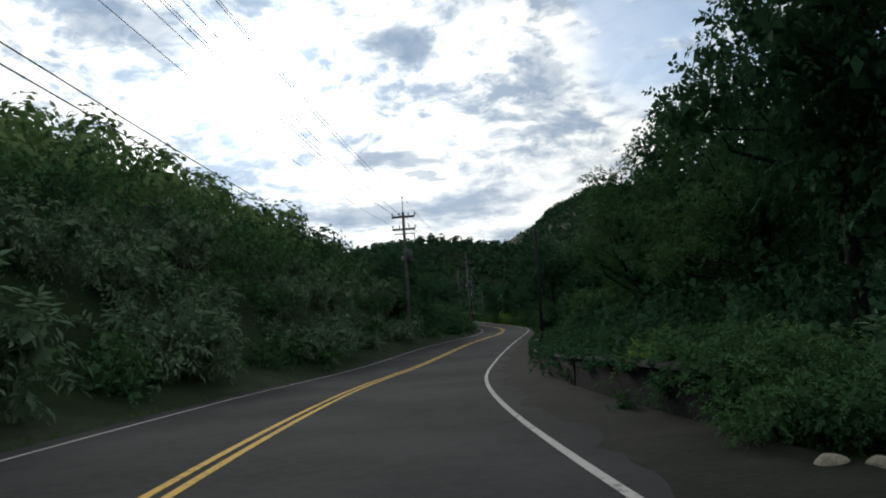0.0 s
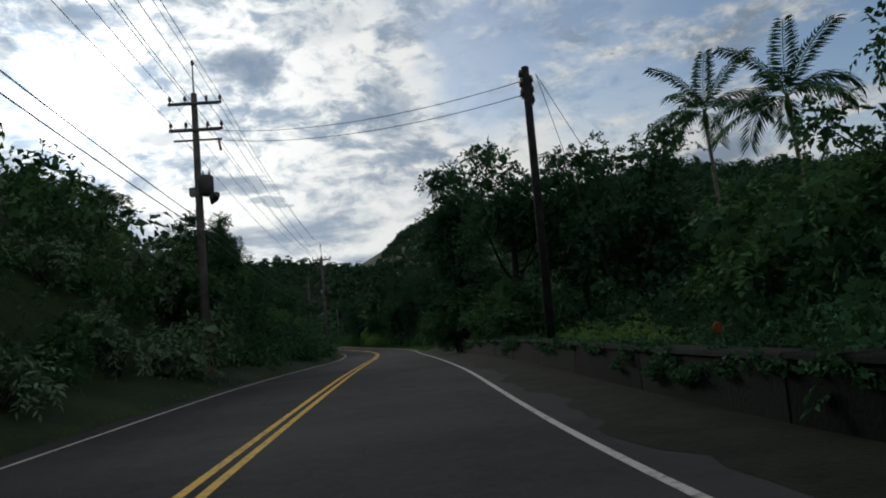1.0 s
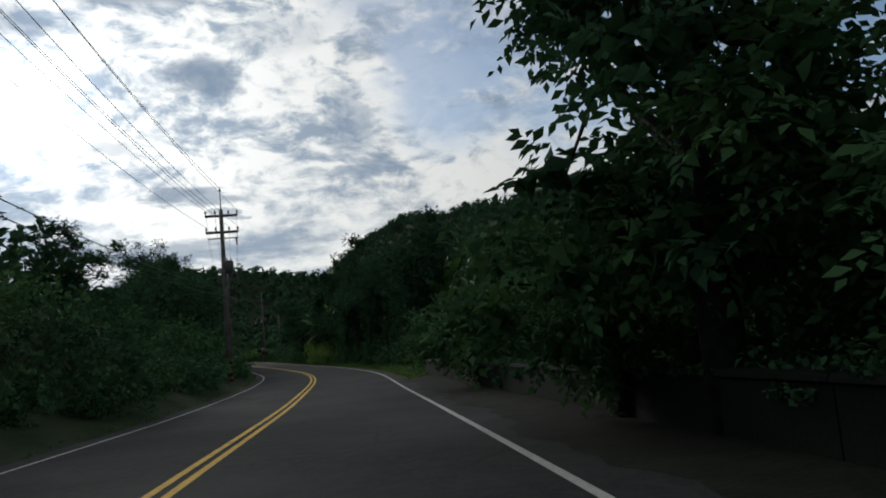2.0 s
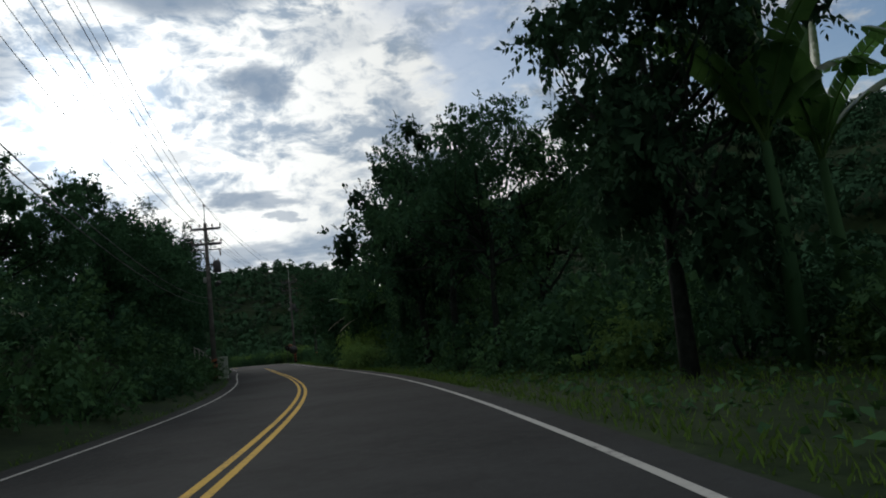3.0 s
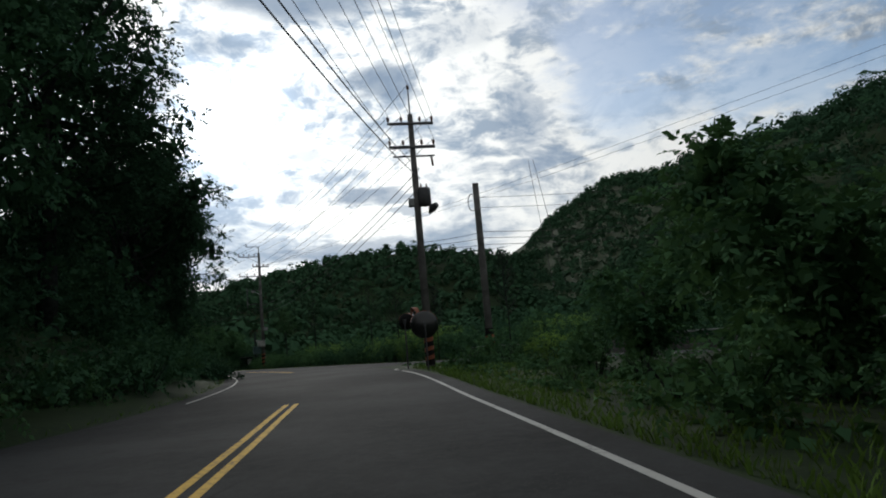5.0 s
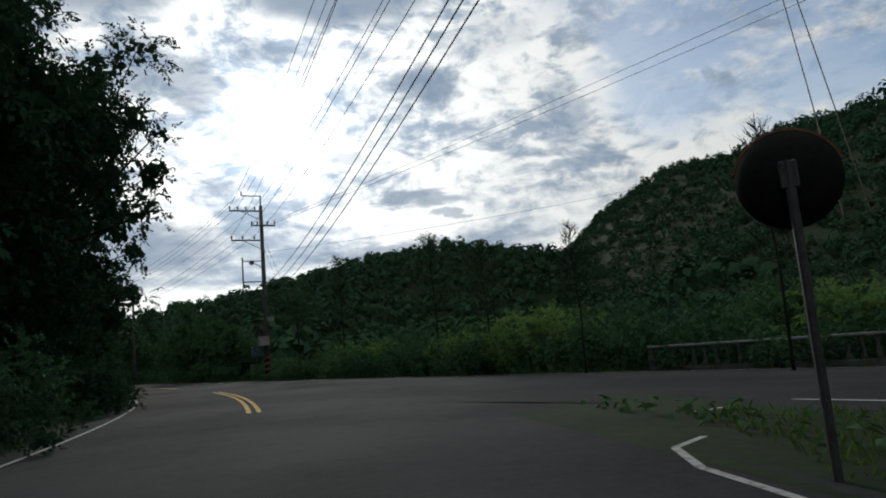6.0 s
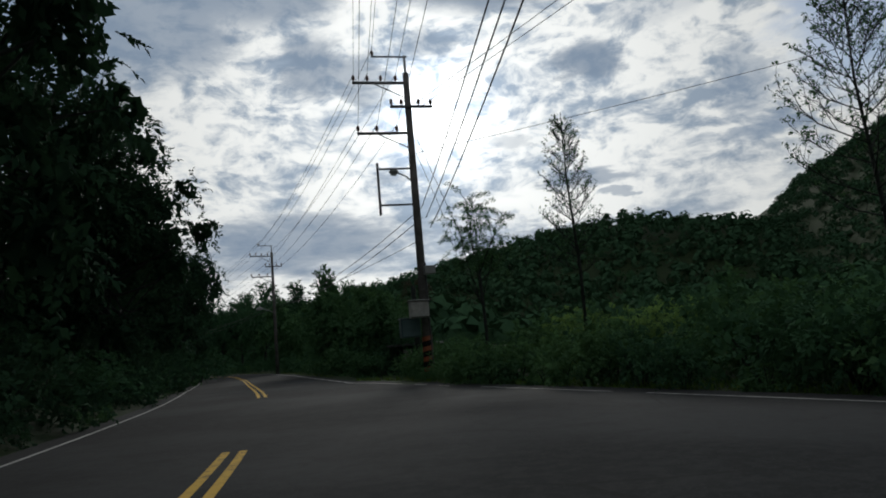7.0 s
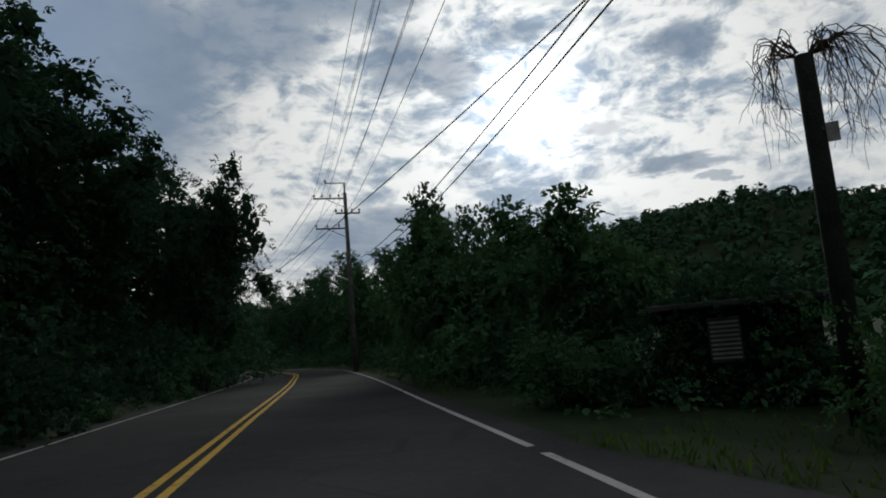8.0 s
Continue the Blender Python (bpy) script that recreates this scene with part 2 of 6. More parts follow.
def road_paint(colour):
    def build(g):
        p = g.node("ShaderNodeNewGeometry").outputs["Position"]
        worn = g.math("MULTIPLY", g.smooth(g.noise(p, 9, 6, 0.75), 0.47, 0.62), g.smooth(g.noise(p, 0.5, 3), 0.35, 0.65))
        col = g.mix(g.math("MULTIPLY", worn, 0.8), colour, (0.07, 0.07, 0.07))
        return g.node("ShaderNodeBsdfPrincipled", Base_Color=col, Roughness=0.85, Specular_IOR_Level=0.08).outputs[0]

    return build


ASPHALT = material("asphalt", asphalt)
YELLOW_LINE = material("yellow_line", road_paint((0.58, 0.37, 0.065)))
WHITE_LINE = material("white_line", road_paint((0.40, 0.40, 0.39)))

# ---------------------------------------------------------------- the road's course
# yellow line: distance north, distance east, height
COURSE = [(-60, 4.0, 2.2), (-18, 0.6, 0.7), (0, -2.1, 0.0), (18, -2.75, -0.7), (36, -1.32, -1.23), (54, 1.27, -1.21), (72, 3.82, -1.4), (90, 6.29, -1.66),
          (108, 8.36, -1.69), (126, 9.03, -1.71), (144, 8.23, -1.61), (162, 6.51, -1.39), (180, 4.72, -1.17), (198, 2.36, -0.89),
          (216, -3.17, -0.68), (234, -12.31, -0.52), (252, -23.77, -0.41), (270, -35.73, -0.3), (288, -48.8, -0.2), (306, -66.0, -0.1), (330, -98.0, 0.1), (360, -145.0, 0.3)]
_cy = np.array([c[0] for c in COURSE], float)


def _spline(values):
    v = np.array(values, float)
    slope = np.gradient(v, _cy)

    def at(y):
        y = np.clip(np.asarray(y, float), _cy[0], _cy[-1])
        i = np.clip(np.searchsorted(_cy, y) - 1, 0, len(_cy) - 2)
        h = _cy[i + 1] - _cy[i]
        s = (y - _cy[i]) / h
        return ((2 * s**3 - 3 * s**2 + 1) * v[i] + (s**3 - 2 * s**2 + s) * h * slope[i]
                + (-2 * s**3 + 3 * s**2) * v[i + 1] + (s**3 - s**2) * h * slope[i + 1])

    return at


road_x, road_z = _spline([c[1] for c in COURSE]), _spline([c[2] for c in COURSE])


def beside(y, u):
    """The place u metres to the right of the yellow line, level with it at y."""
    y = np.asarray(y, float)
    g = road_x(y + 0.5) - road_x(y - 0.5)
    n = np.sqrt(1 + g * g)
    px, py = road_x(y) + u / n, y - u * g / n
    return px, py, road_z(y)


_sy = np.arange(-60, 350, 1.0)
_sx = road_x(_sy)


def offset(px, py):
    """Signed distance from the yellow line (right is positive)."""
    px, py = np.atleast_1d(np.asarray(px, float)), np.atleast_1d(np.asarray(py, float))
    out = np.empty(px.shape)
    for a in range(0, px.size, 4000):
        dx, dy = px[a:a + 4000, None] - _sx, py[a:a + 4000, None] - _sy
        d2 = dx * dx + dy * dy
        i = d2.argmin(1)
        g = road_x(_sy[i] + 0.5) - road_x(_sy[i] - 0.5)
        side = dx[np.arange(len(i)), i] - dy[np.arange(len(i)), i] * g
        out[a:a + 4000] = np.sqrt(d2.min(1)) * np.sign(side)
    return out


# the other arm of the junction: a straight road to the south-east, along its far edge line
ARM_A, ARM_B, ARM_WIDTH = np.array((-13.0, 243.0)), np.array((44.0, 182.3)), 11.0
ARM_DIR = (ARM_B - ARM_A) / np.linalg.norm(ARM_B - ARM_A)
ARM_IN = np.array((ARM_DIR[1], -ARM_DIR[0]))


def arm_coords(px, py):
    """Along the arm from its start, and in from its far edge towards the camera's road."""
    dx, dy = px - ARM_A[0], py - ARM_A[1]
    return dx * ARM_DIR[0] + dy * ARM_DIR[1], dx * ARM_IN[0] + dy * ARM_IN[1]


def hill_height(x, y):
    """Height of the land above the road's level."""
    x, y = np.asarray(x, float), np.asarray(y, float)
    u = x - road_x(y)
    # wooded bank on the left
    left = np.clip(-u - 5.0 + 0.9 * np.exp(-((y - 167) / 7.0) ** 2), 0, None)
    bank = (24.0 - 9.0 * np.clip((y - 60) / 50.0, 0, 1) - 6.0 * np.clip((y - 190) / 30.0, 0, 1)) * (1 - np.exp(-left / 22.0)) * np.clip(left / 3.0, 0, 1)
    bank = bank + 0.20 * np.clip(left - 35, 0, 120)
    # grassy mound that carries a fence
    rise = np.clip((-u - 4.3) / 2.3, 0, 1)
    mound = 1.55 * rise * rise * (3 - 2 * rise) * np.clip((183 - y) / 16.0, 0, 1) * np.clip((y - 156) / 8.0, 0, 1)
    bank = np.maximum(bank, mound)
    # long ridge on the right, rising to the north
    crest = np.interp(y, (60, 200, 231, 253, 274, 311, 374, 435, 480, 522, 573, 640, 690, 740, 900), (22, 36, 41, 45, 51, 60, 66, 68, 77, 85, 92, 103, 112, 117, 125))
    t = np.clip((x - 36) / 115.0, 0, 1)
    right = crest * t * t * (3 - 2 * t)
    right = right * np.clip((y + 200) / 160.0, 0.3, 1)
    # ridge across the valley's end
    e = np.exp(-((y - 690 - 0.25 * np.abs(x)) / 130.0) ** 2)
    end = e * (64 + 8 * np.exp(-((x + 50) / 70.0) ** 2) - 12 * np.clip(-x - 60, 0, 200) / 140.0)
    lumps = 2.5 * np.sin(x * 0.045 + 1.3) * np.sin(y * 0.031) + 1.2 * np.sin(x * 0.11 + y * 0.07)
    far = np.clip((np.abs(u) - 25) / 60.0, 0, 1)
    beyond = 40 * np.clip((np.hypot(x, y - 200) - 700) / 900.0, 0, 1)
    s, w = arm_coords(x, y)      # the other road is cut into the foot of the slope
    clear = np.clip((np.maximum(np.maximum(-w, w - ARM_WIDTH), s - 112) - 3) / 16.0, 0, 1)
    right = right * np.where(s > 0, clear * clear * (3 - 2 * clear), 1.0)
    return np.maximum(np.maximum(bank, right), end) + far * lumps + beyond


def level(x, y):
    """Height of the two roads: the other arm falls away gently from the junction."""
    yc = np.clip(y, -60, 350)
    fall = np.clip(x - road_x(yc) - 5.0, 0, 20) * np.clip((yc - 188) / 12.0, 0, 1) * np.clip((262 - yc) / 25.0, 0, 1)
    return road_z(yc) - 0.035 * fall


def land(x, y):
    return level(x, y) + hill_height(x, y)

# ---------------------------------------------------------------- mesh building


class Geo:
    """Collects the vertices and faces of one mesh."""

    def __init__(self):
        self.v, self.f = [], []

    def add(self, verts, faces):
        n = len(self.v)
        self.v += [tuple(p) for p in verts]
        self.f += [tuple(i + n for i in f) for f in faces]
        return self

    def box(self, centre, size, turn=None, bevel=0.0):
        c, (a, b, h) = Vector(centre), [s / 2 for s in size]
        e = min(bevel, a, b, h)
        m = turn.to_3x3() if turn else Matrix.Identity(3)
        if e <= 0:
            ring = [(-a, -b), (a, -b), (a, b), (-a, b)]
            levels = [(-h, 0), (h, 0)]
        else:
            ring = None
            levels = [(-h, e), (-h + e, 0), (h - e, 0), (h, e)]
        verts = []
        for z, k in levels:
            r = ring or [(-a + k, -b + e), (-a + e, -b + k), (a - e, -b + k), (a - k, -b + e),
                         (a - k, b - e), (a - e, b - k), (-a + e, b - k), (-a + k, b - e)]
            verts += [c + m @ Vector((x, y, z)) for x, y in r]
        n = len(verts) // len(levels)
        faces = [tuple(reversed(range(n))), tuple(range(len(verts) - n, len(verts)))]
        for l in range(len(levels) - 1):
            faces += [(l * n + i, l * n + (i + 1) % n, (l + 1) * n + (i + 1) % n, (l + 1) * n + i) for i in range(n)]
        return self.add(verts, faces)

    def tube(self, path, radii, sides=8, caps=True):
        path = [Vector(p) for p in path]
        if not isinstance(radii, (list, tuple)):
            radii = [radii] * len(path)
        verts, side = [], None
        for i, p in enumerate(path):
            d = (path[min(i + 1, len(path) - 1)] - path[max(i - 1, 0)]).normalized()
            if side is None:
                side = d.orthogonal().normalized()
            side = (side - d * side.dot(d)).normalized()
            up = d.cross(side)
            verts += [p + (side * math.cos(6.28319 * k / sides) + up * math.sin(6.28319 * k / sides)) * radii[i] for k in range(sides)]
        n = sides
        faces = [(l * n + i, l * n + (i + 1) % n, (l + 1) * n + (i + 1) % n, (l + 1) * n + i) for l in range(len(path) - 1) for i in range(n)]
        if caps:
            faces += [tuple(reversed(range(n))), tuple(range(len(verts) - n, len(verts)))]
        return self.add(verts, faces)

    def mesh(self, name, mat, smooth=False):
        me = bpy.data.meshes.new(name)
        me.from_pydata(self.v, [], self.f)
        me.materials.append(mat)
        if smooth:
            me.polygons.foreach_set("use_smooth", [True] * len(me.polygons))
        me.update()
        return me


def quad_mesh(name, quads, mat):
    """A mesh of loose four-sided leaves from an array of n x 4 x 3."""
    q = np.asarray(quads, np.float32)
    n = len(q)
    me = bpy.data.meshes.new(name)
    me.vertices.add(n * 4)
    me.loops.add(n * 4)
    me.polygons.add(n)
    me.vertices.foreach_set("co", q.reshape(-1))
    me.loops.foreach_set("vertex_index", np.arange(n * 4, dtype=np.int32))
    me.polygons.foreach_set("loop_start", np.arange(0, n * 4, 4, dtype=np.int32))
    me.polygons.foreach_set("loop_total", np.full(n, 4, np.int32))
    me.materials.append(mat)
    me.update(calc_edges=True)
    return me


def grid_mesh(name, px, py, pz, mat, smooth=True):
    """A sheet from two-dimensional arrays of coordinates."""
    a, b = px.shape
    me = bpy.data.meshes.new(name)
    i = np.arange(a * b).reshape(a, b)
    f = np.stack([i[:-1, :-1], i[1:, :-1], i[1:, 1:], i[:-1, 1:]], -1).reshape(-1, 4)
    me.from_pydata(np.stack([px, py, pz], -1).reshape(-1, 3).tolist(), [], f.tolist())
    me.materials.append(mat)
    if smooth:
        me.polygons.foreach_set("use_smooth", [True] * len(me.polygons))
    me.update()
    return me


def part(name, geo, mat, parent, label="", smooth=False):
    """One mesh object under a thing or under a part."""
    me = geo.mesh(name, mat, smooth) if isinstance(geo, Geo) else geo
    ob = new(name, me)
    ob.parent = parent
    if label:
        tagged(ob, label)
    return ob


def thing(name, m, label, category, group=""):
    ob = new(name)
    ob.empty_display_size = 0.3
    ob.matrix_basis = m
    return tagged(ob, label, category, group)


# ---------------------------------------------------------------- ground and road
WR, WL = 3.66, 3.20       # lane widths right and left of the yellow line
WALL_U = 5.4              # foot of the low wall on the right


def step(v, lo, hi):
    t = np.clip((np.asarray(v, float) - lo) / (hi - lo), 0, 1)
    return t * t * (3 - 2 * t)


def right_edge(y):
    return 4.15 + 1.2 * step(y, -12, 2) * (1 - step(y, 84, 97))


def left_edge(y):
    return -3.75 - 0.9 * step(y, 158, 168) * (1 - step(y, 176, 186))


def graded(lo, hi, fine, reach):
    mid = np.arange(lo, hi, fine)
    out, s, v = [], fine, hi
    while v < reach:
        out.append(v)
        s *= 1.22
        v += s
    low, s, v = [], fine, lo
    while v > -reach:
        s *= 1.22
        v -= s
        low.append(v)
    return np.array(low[::-1] + mid.tolist() + out + [reach])


def build_ground():
    gx, gy = graded(-75, 60, 1.8, 3200), graded(-40, 330, 1.8, 3200)
    px, py = np.meshgrid(gx, gy, indexing="ij")
    pz = land(px, py)
    near = (np.abs(px) < 120) & (py > -80) & (py < 360)
    u = np.full(px.shape, 99.0)
    u[near] = offset(px[near], py[near])
    s, w = arm_coords(px, py)
    sunk = (u > left_edge(py) - 1.7) & (u < right_edge(py) + 1.7) | (s > -6) & (s < 110) & (w > -2) & (w < ARM_WIDTH + 2)
    pz = np.where(sunk, pz - 0.22, pz - 0.02)
    tagged(new("ground", grid_mesh("ground", px, py, pz, SOIL)), "damp dark soil and leaf litter under the woods", "ground", kind="structure")


def strip(y0, y1, u0, u1, lift, fine=1.0):
    """Cross-wise rows of a band that follows the road; u0 and u1 may vary along it."""
    ys = np.arange(y0, y1 + 1e-6, fine)
    a = np.stack([np.broadcast_to(u0(ys) if callable(u0) else u0, ys.shape), np.broadcast_to(u1(ys) if callable(u1) else u1, ys.shape)], 1)
    px, py, pz = beside(ys[:, None], a)
    return px, py, np.broadcast_to(pz, px.shape) + lift


def build_road():
    ys = np.arange(-60, 345, 1.5)
    cols = np.linspace(0, 1, 9)
    u = left_edge(ys)[:, None] * (1 - cols) + right_edge(ys)[:, None] * cols
    px, py, pz = beside(ys[:, None], u)
    pz = np.broadcast_to(pz, px.shape).copy()
    edge = 0.0
    tagged(new("road", grid_mesh("road", px, py, pz - edge, ASPHALT)), "two-lane grey asphalt road, patched and slightly worn", "road", kind="structure")
    s = np.arange(-4, 110, 1.5)
    w = np.linspace(-0.7, ARM_WIDTH + 0.6, 7)
    px = ARM_A[0] + s[:, None] * ARM_DIR[0] + w * ARM_IN[0]
    py = ARM_A[1] + s[:, None] * ARM_DIR[1] + w * ARM_IN[1]
    pz = level(px, py) - 0.006
    tagged(new("road", grid_mesh("side_road", px, py, pz, ASPHALT)), "asphalt arm of the junction, running off along the hedge", "road", kind="structure")


def build_apron():
    """Asphalt that rounds off the inner corner of the junction."""
    s, w = np.arange(6, 50, 1.5), np.linspace(ARM_WIDTH - 1, ARM_WIDTH + 5, 5)
    px = ARM_A[0] + s[:, None] * ARM_DIR[0] + w * ARM_IN[0]
    py = ARM_A[1] + s[:, None] * ARM_DIR[1] + w * ARM_IN[1]
    tagged(new("road", grid_mesh("apron", px, py, level(px, py) - 0.022, ASPHALT)), "asphalt apron in the mouth of the junction", "road", kind="structure")


def build_verges():
    """Strips of rough ground that carry the asphalt's edges over to the land beside it."""
    ys = np.arange(-60, 345, 1.5)
    for side, edge in ((1, right_edge), (-1, left_edge)):
        rows = [ys[ys < 206], ys[ys > 236]] if side > 0 else [ys]
        for yy in rows:
            u = np.stack([edge(yy) + side * k for k in (-0.3, 0.05, 0.9, 2.6)], 1)
            px, py, pz = beside(yy[:, None], u)
            rise = np.array((-0.04, -0.012, 0.0, 0.0))
            pz = np.broadcast_to(pz, px.shape) + rise
            pz[:, 3] = land(px[:, 3], py[:, 3]) + 0.02
            pz[:, 2] = pz[:, 2] * 0.6 + pz[:, 3] * 0.4
            if side < 0:
                px, py, pz = px[:, ::-1], py[:, ::-1], pz[:, ::-1]
            tagged(new("verge", grid_mesh("verge", px, py, pz, SOIL)), "narrow earth verge with moss and weeds", "verge", kind="structure")
    # far and near side of the junction's other arm, and the grassy corner between the two roads
    s = np.arange(-4, 110, 1.5)
    for w in ((-3.4, -1.2, -0.4), (ARM_WIDTH + 0.3, ARM_WIDTH + 1.2, ARM_WIDTH + 3.0)):
        t = s if w[0] < 0 else s[s > 40]
        px = ARM_A[0] + t[:, None] * ARM_DIR[0] + np.array(w) * ARM_IN[0]
        py = ARM_A[1] + t[:, None] * ARM_DIR[1] + np.array(w) * ARM_IN[1]
        pz = level(px, py) - 0.03
        tagged(new("verge", grid_mesh("verge", px, py, pz, SOIL)), "grassy verge beside the junction", "verge", kind="structure")
    ys = np.arange(186, 205.6, 0.5)
    x0 = beside(ys, right_edge(ys) - 0.1)[0]
    x1 = np.maximum(ARM_A[0] - (ARM_WIDTH + 0.5 - ARM_IN[1] * (ys - ARM_A[1])) / -ARM_IN[0], x0 + 0.05)
    t = np.linspace(0, 1, 5)
    px = x0[:, None] * (1 - t) + np.minimum(x1, x0 + 9)[:, None] * t
    py = np.broadcast_to(ys[:, None], px.shape)
    tagged(new("verge", grid_mesh("verge", px, py, level(px, py) - 0.01, SOIL)), "grassy corner between the two roads", "verge", kind="structure")


def line(name, bands, mat, label, lift=0.005):
    g = Geo()
    for y0, y1, u, w in bands:
        px, py, pz = strip(y0, y1, u - w / 2, u + w / 2, lift)
        n = len(px)
        g.add(np.stack([px, py, pz], -1).reshape(-1, 3).tolist(), [(2 * i, 2 * i + 1, 2 * i + 3, 2 * i + 2) for i in range(n - 1)])
    tagged(new(name, g.mesh(name, mat)), label, "road marking", kind="structure")


def build_lines():
    for y0, y1 in ((-60, 184), (210, 225.6), (237.4, 344)):
        line("yellow_line", [(y0, y1, -0.11, 0.105), (y0, y1, 0.11, 0.105)], YELLOW_LINE, "worn double yellow line painted on asphalt")
    line("edge_line", [(-60, 197.8, WR, 0.10)], WHITE_LINE, "worn white edge line painted on asphalt")
    line("edge_line", [(241.5, 344, WR, 0.10)], WHITE_LINE, "worn white edge line painted on asphalt")
    line("edge_line", [(-60, 177, -WL, 0.085)], WHITE_LINE, "thin worn white edge line painted on asphalt")
    line("edge_line", [(188, 344, -WL, 0.085)], WHITE_LINE, "thin worn white edge line painted on asphalt")
    # far edge line of the junction, broken into lengths
    g = Geo()
    for s0, s1 in ((-1.0, 4.2), (5.2, 6.1), (6.9, 7.7), (9.6, 15), (16, 30), (31.5, 44), (46, 60), (62, 95)):
        for w0, n in ((0.25, 6),):
            for k in range(n):
                a, b = s0 + (s1 - s0) * k / n, s0 + (s1 - s0) * (k + 1) / n
                q = [(ARM_A + ARM_DIR * t + ARM_IN * w) for t, w in ((a, w0), (b, w0), (b, w0 + 0.09), (a, w0 + 0.09))]
                g.add([(p[0], p[1], float(level(p[0], p[1])) + 0.005) for p in q], [(3, 2, 1, 0)])
    tagged(new("edge_line", g.mesh("edge_line", WHITE_LINE)), "broken white line along the far side of the junction", "road marking", kind="structure")
    # near edge of the arm and the turn of the right-hand line
    g = Geo()
    pts = [beside(197.8, WR), beside(199.2, WR + 0.05), beside(200.1, WR + 0.35), beside(200.5, WR + 0.9)]
    pts = [Vector((float(p[0]), float(p[1]), float(p[2]) + 0.005)) for p in pts]
    for a, b in zip(pts, pts[1:]):
        n = (b - a).cross(Vector((0, 0, 1))).normalized() * 0.042
        g.add([a - n, b - n, b + n, a + n], [(0, 1, 2, 3)])
    a, b = (Vector((px, py, float(level(px, py)) + 0.008)) for px, py in ((6.75, 203.7), (7.6, 204.4)))
    n = (b - a).cross(Vector((0, 0, 1))).normalized() * 0.05
    g.add([a - n, b - n, b + n, a + n], [(0, 1, 2, 3)])
    for k in range(8):
        a, b = 42.5 + 5 * k, 46.5 + 5 * k
        q = [(ARM_A + ARM_DIR * t + ARM_IN * w) for t, w in ((a, ARM_WIDTH - 0.7), (b, ARM_WIDTH - 0.7), (b, ARM_WIDTH - 0.55), (a, ARM_WIDTH - 0.55))]
        g.add([(p[0], p[1], float(level(p[0], p[1])) + 0.005) for p in q], [(3, 2, 1, 0)])
    tagged(new("edge_line", g.mesh("corner_line", WHITE_LINE)), "white line curling round the grassy corner", "road marking", kind="structure")
    g = Geo()
    a, b = Vector((-5.35, 211.9, 0)), Vector((-4.6, 214.4, 0))
    n = (b - a).cross(Vector((0, 0, 1))).normalized() * 0.10
    g.add([(p.x, p.y, float(road_z(p.y)) + 0.006) for p in (a - n, b - n, b + n, a + n)], [(0, 1, 2, 3)])
    tagged(new("stop_line", g.mesh("stop_line", WHITE_LINE)), "faded short white stop line", "road marking", kind="structure")


def build_shoulder():
    """Dirt and leaf litter between the edge line and the wall, coloured dark for the unlit shoulder."""
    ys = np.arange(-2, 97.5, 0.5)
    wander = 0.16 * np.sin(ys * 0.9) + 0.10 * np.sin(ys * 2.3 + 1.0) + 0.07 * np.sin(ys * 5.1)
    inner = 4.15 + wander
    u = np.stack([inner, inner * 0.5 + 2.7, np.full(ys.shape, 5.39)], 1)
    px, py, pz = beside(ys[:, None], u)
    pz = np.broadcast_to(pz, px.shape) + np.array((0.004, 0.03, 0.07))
    tagged(new("shoulder", grid_mesh("shoulder", px, py, pz, SHADED_LITTER)), "strip of dirt and leaf litter along the wall, coloured dark as unlit", "road shoulder", kind="structure")


build_ground()
build_shoulder()
build_road()
build_apron()
build_verges()
build_lines()

# ---------------------------------------------------------------- foliage
rng = np.random.default_rng(7)


def reseed(n):
    """Start a fresh row of random numbers, so that each kind keeps its own shape."""
    global rng
    rng = np.random.default_rng(n)


def unit(n):
    v = rng.normal(size=(n, 3))
    return v / np.linalg.norm(v, axis=1, keepdims=True)


def leaves(centres, radii, count, length, width, droop=0.25, shell=0.5, flat=0.0, order=0.7):
    """Leaves round clump centres: an array of n x 4 x 3."""
    centres, radii = np.asarray(centres, float), np.asarray(radii, float)
    if radii.ndim == 1:
        radii = np.repeat(radii[:, None], 3, 1)
    weight = radii.prod(1) ** (2 / 3)
    pick = rng.choice(len(centres), count, p=weight / weight.sum())
    out = unit(count)
    r = shell + (1 - shell) * rng.random(count) ** 0.5
    p = centres[pick] + out * radii[pick] * r[:, None]
    normal = out * order + unit(count) * 0.65 + np.array((0, 0, 0.35 + flat))
    normal /= np.linalg.norm(normal, axis=1, keepdims=True)
    along = np.cross(normal, unit(count)) + np.array((0, 0, -droop))
    along -= normal * (along * normal).sum(1, keepdims=True)
    along /= np.linalg.norm(along, axis=1, keepdims=True)
    across = np.cross(normal, along)
    size = (0.6 + 0.8 * rng.random(count))[:, None]
    l, w = along * length * size / 2, across * width * size / 2
    bend = normal * width * size * 0.18
    return np.stack([p - l, p + w + bend - l * 0.1, p + l - normal * length * size * 0.12, p - w + bend - l * 0.1], 1)


def clumps(n, wide, high, base, lump, uneven=0.25):
    """Clump centres inside an uneven egg of that half width and height above base."""
    c = unit(n) * (rng.random(n) ** 0.4)[:, None]
    c = c * np.array((wide, wide, high / 2)) + np.array((0, 0, base + high / 2))
    c[:, :2] += rng.normal(size=(n, 2)) * wide * uneven * 0.5
    far = np.hypot(c[:, 0], c[:, 1])
    c[:, :2] *= np.minimum(1.0, wide * 1.1 / np.maximum(far, 0.01))[:, None]
    r = lump * (0.6 + 0.8 * rng.random(n))
    return c, r


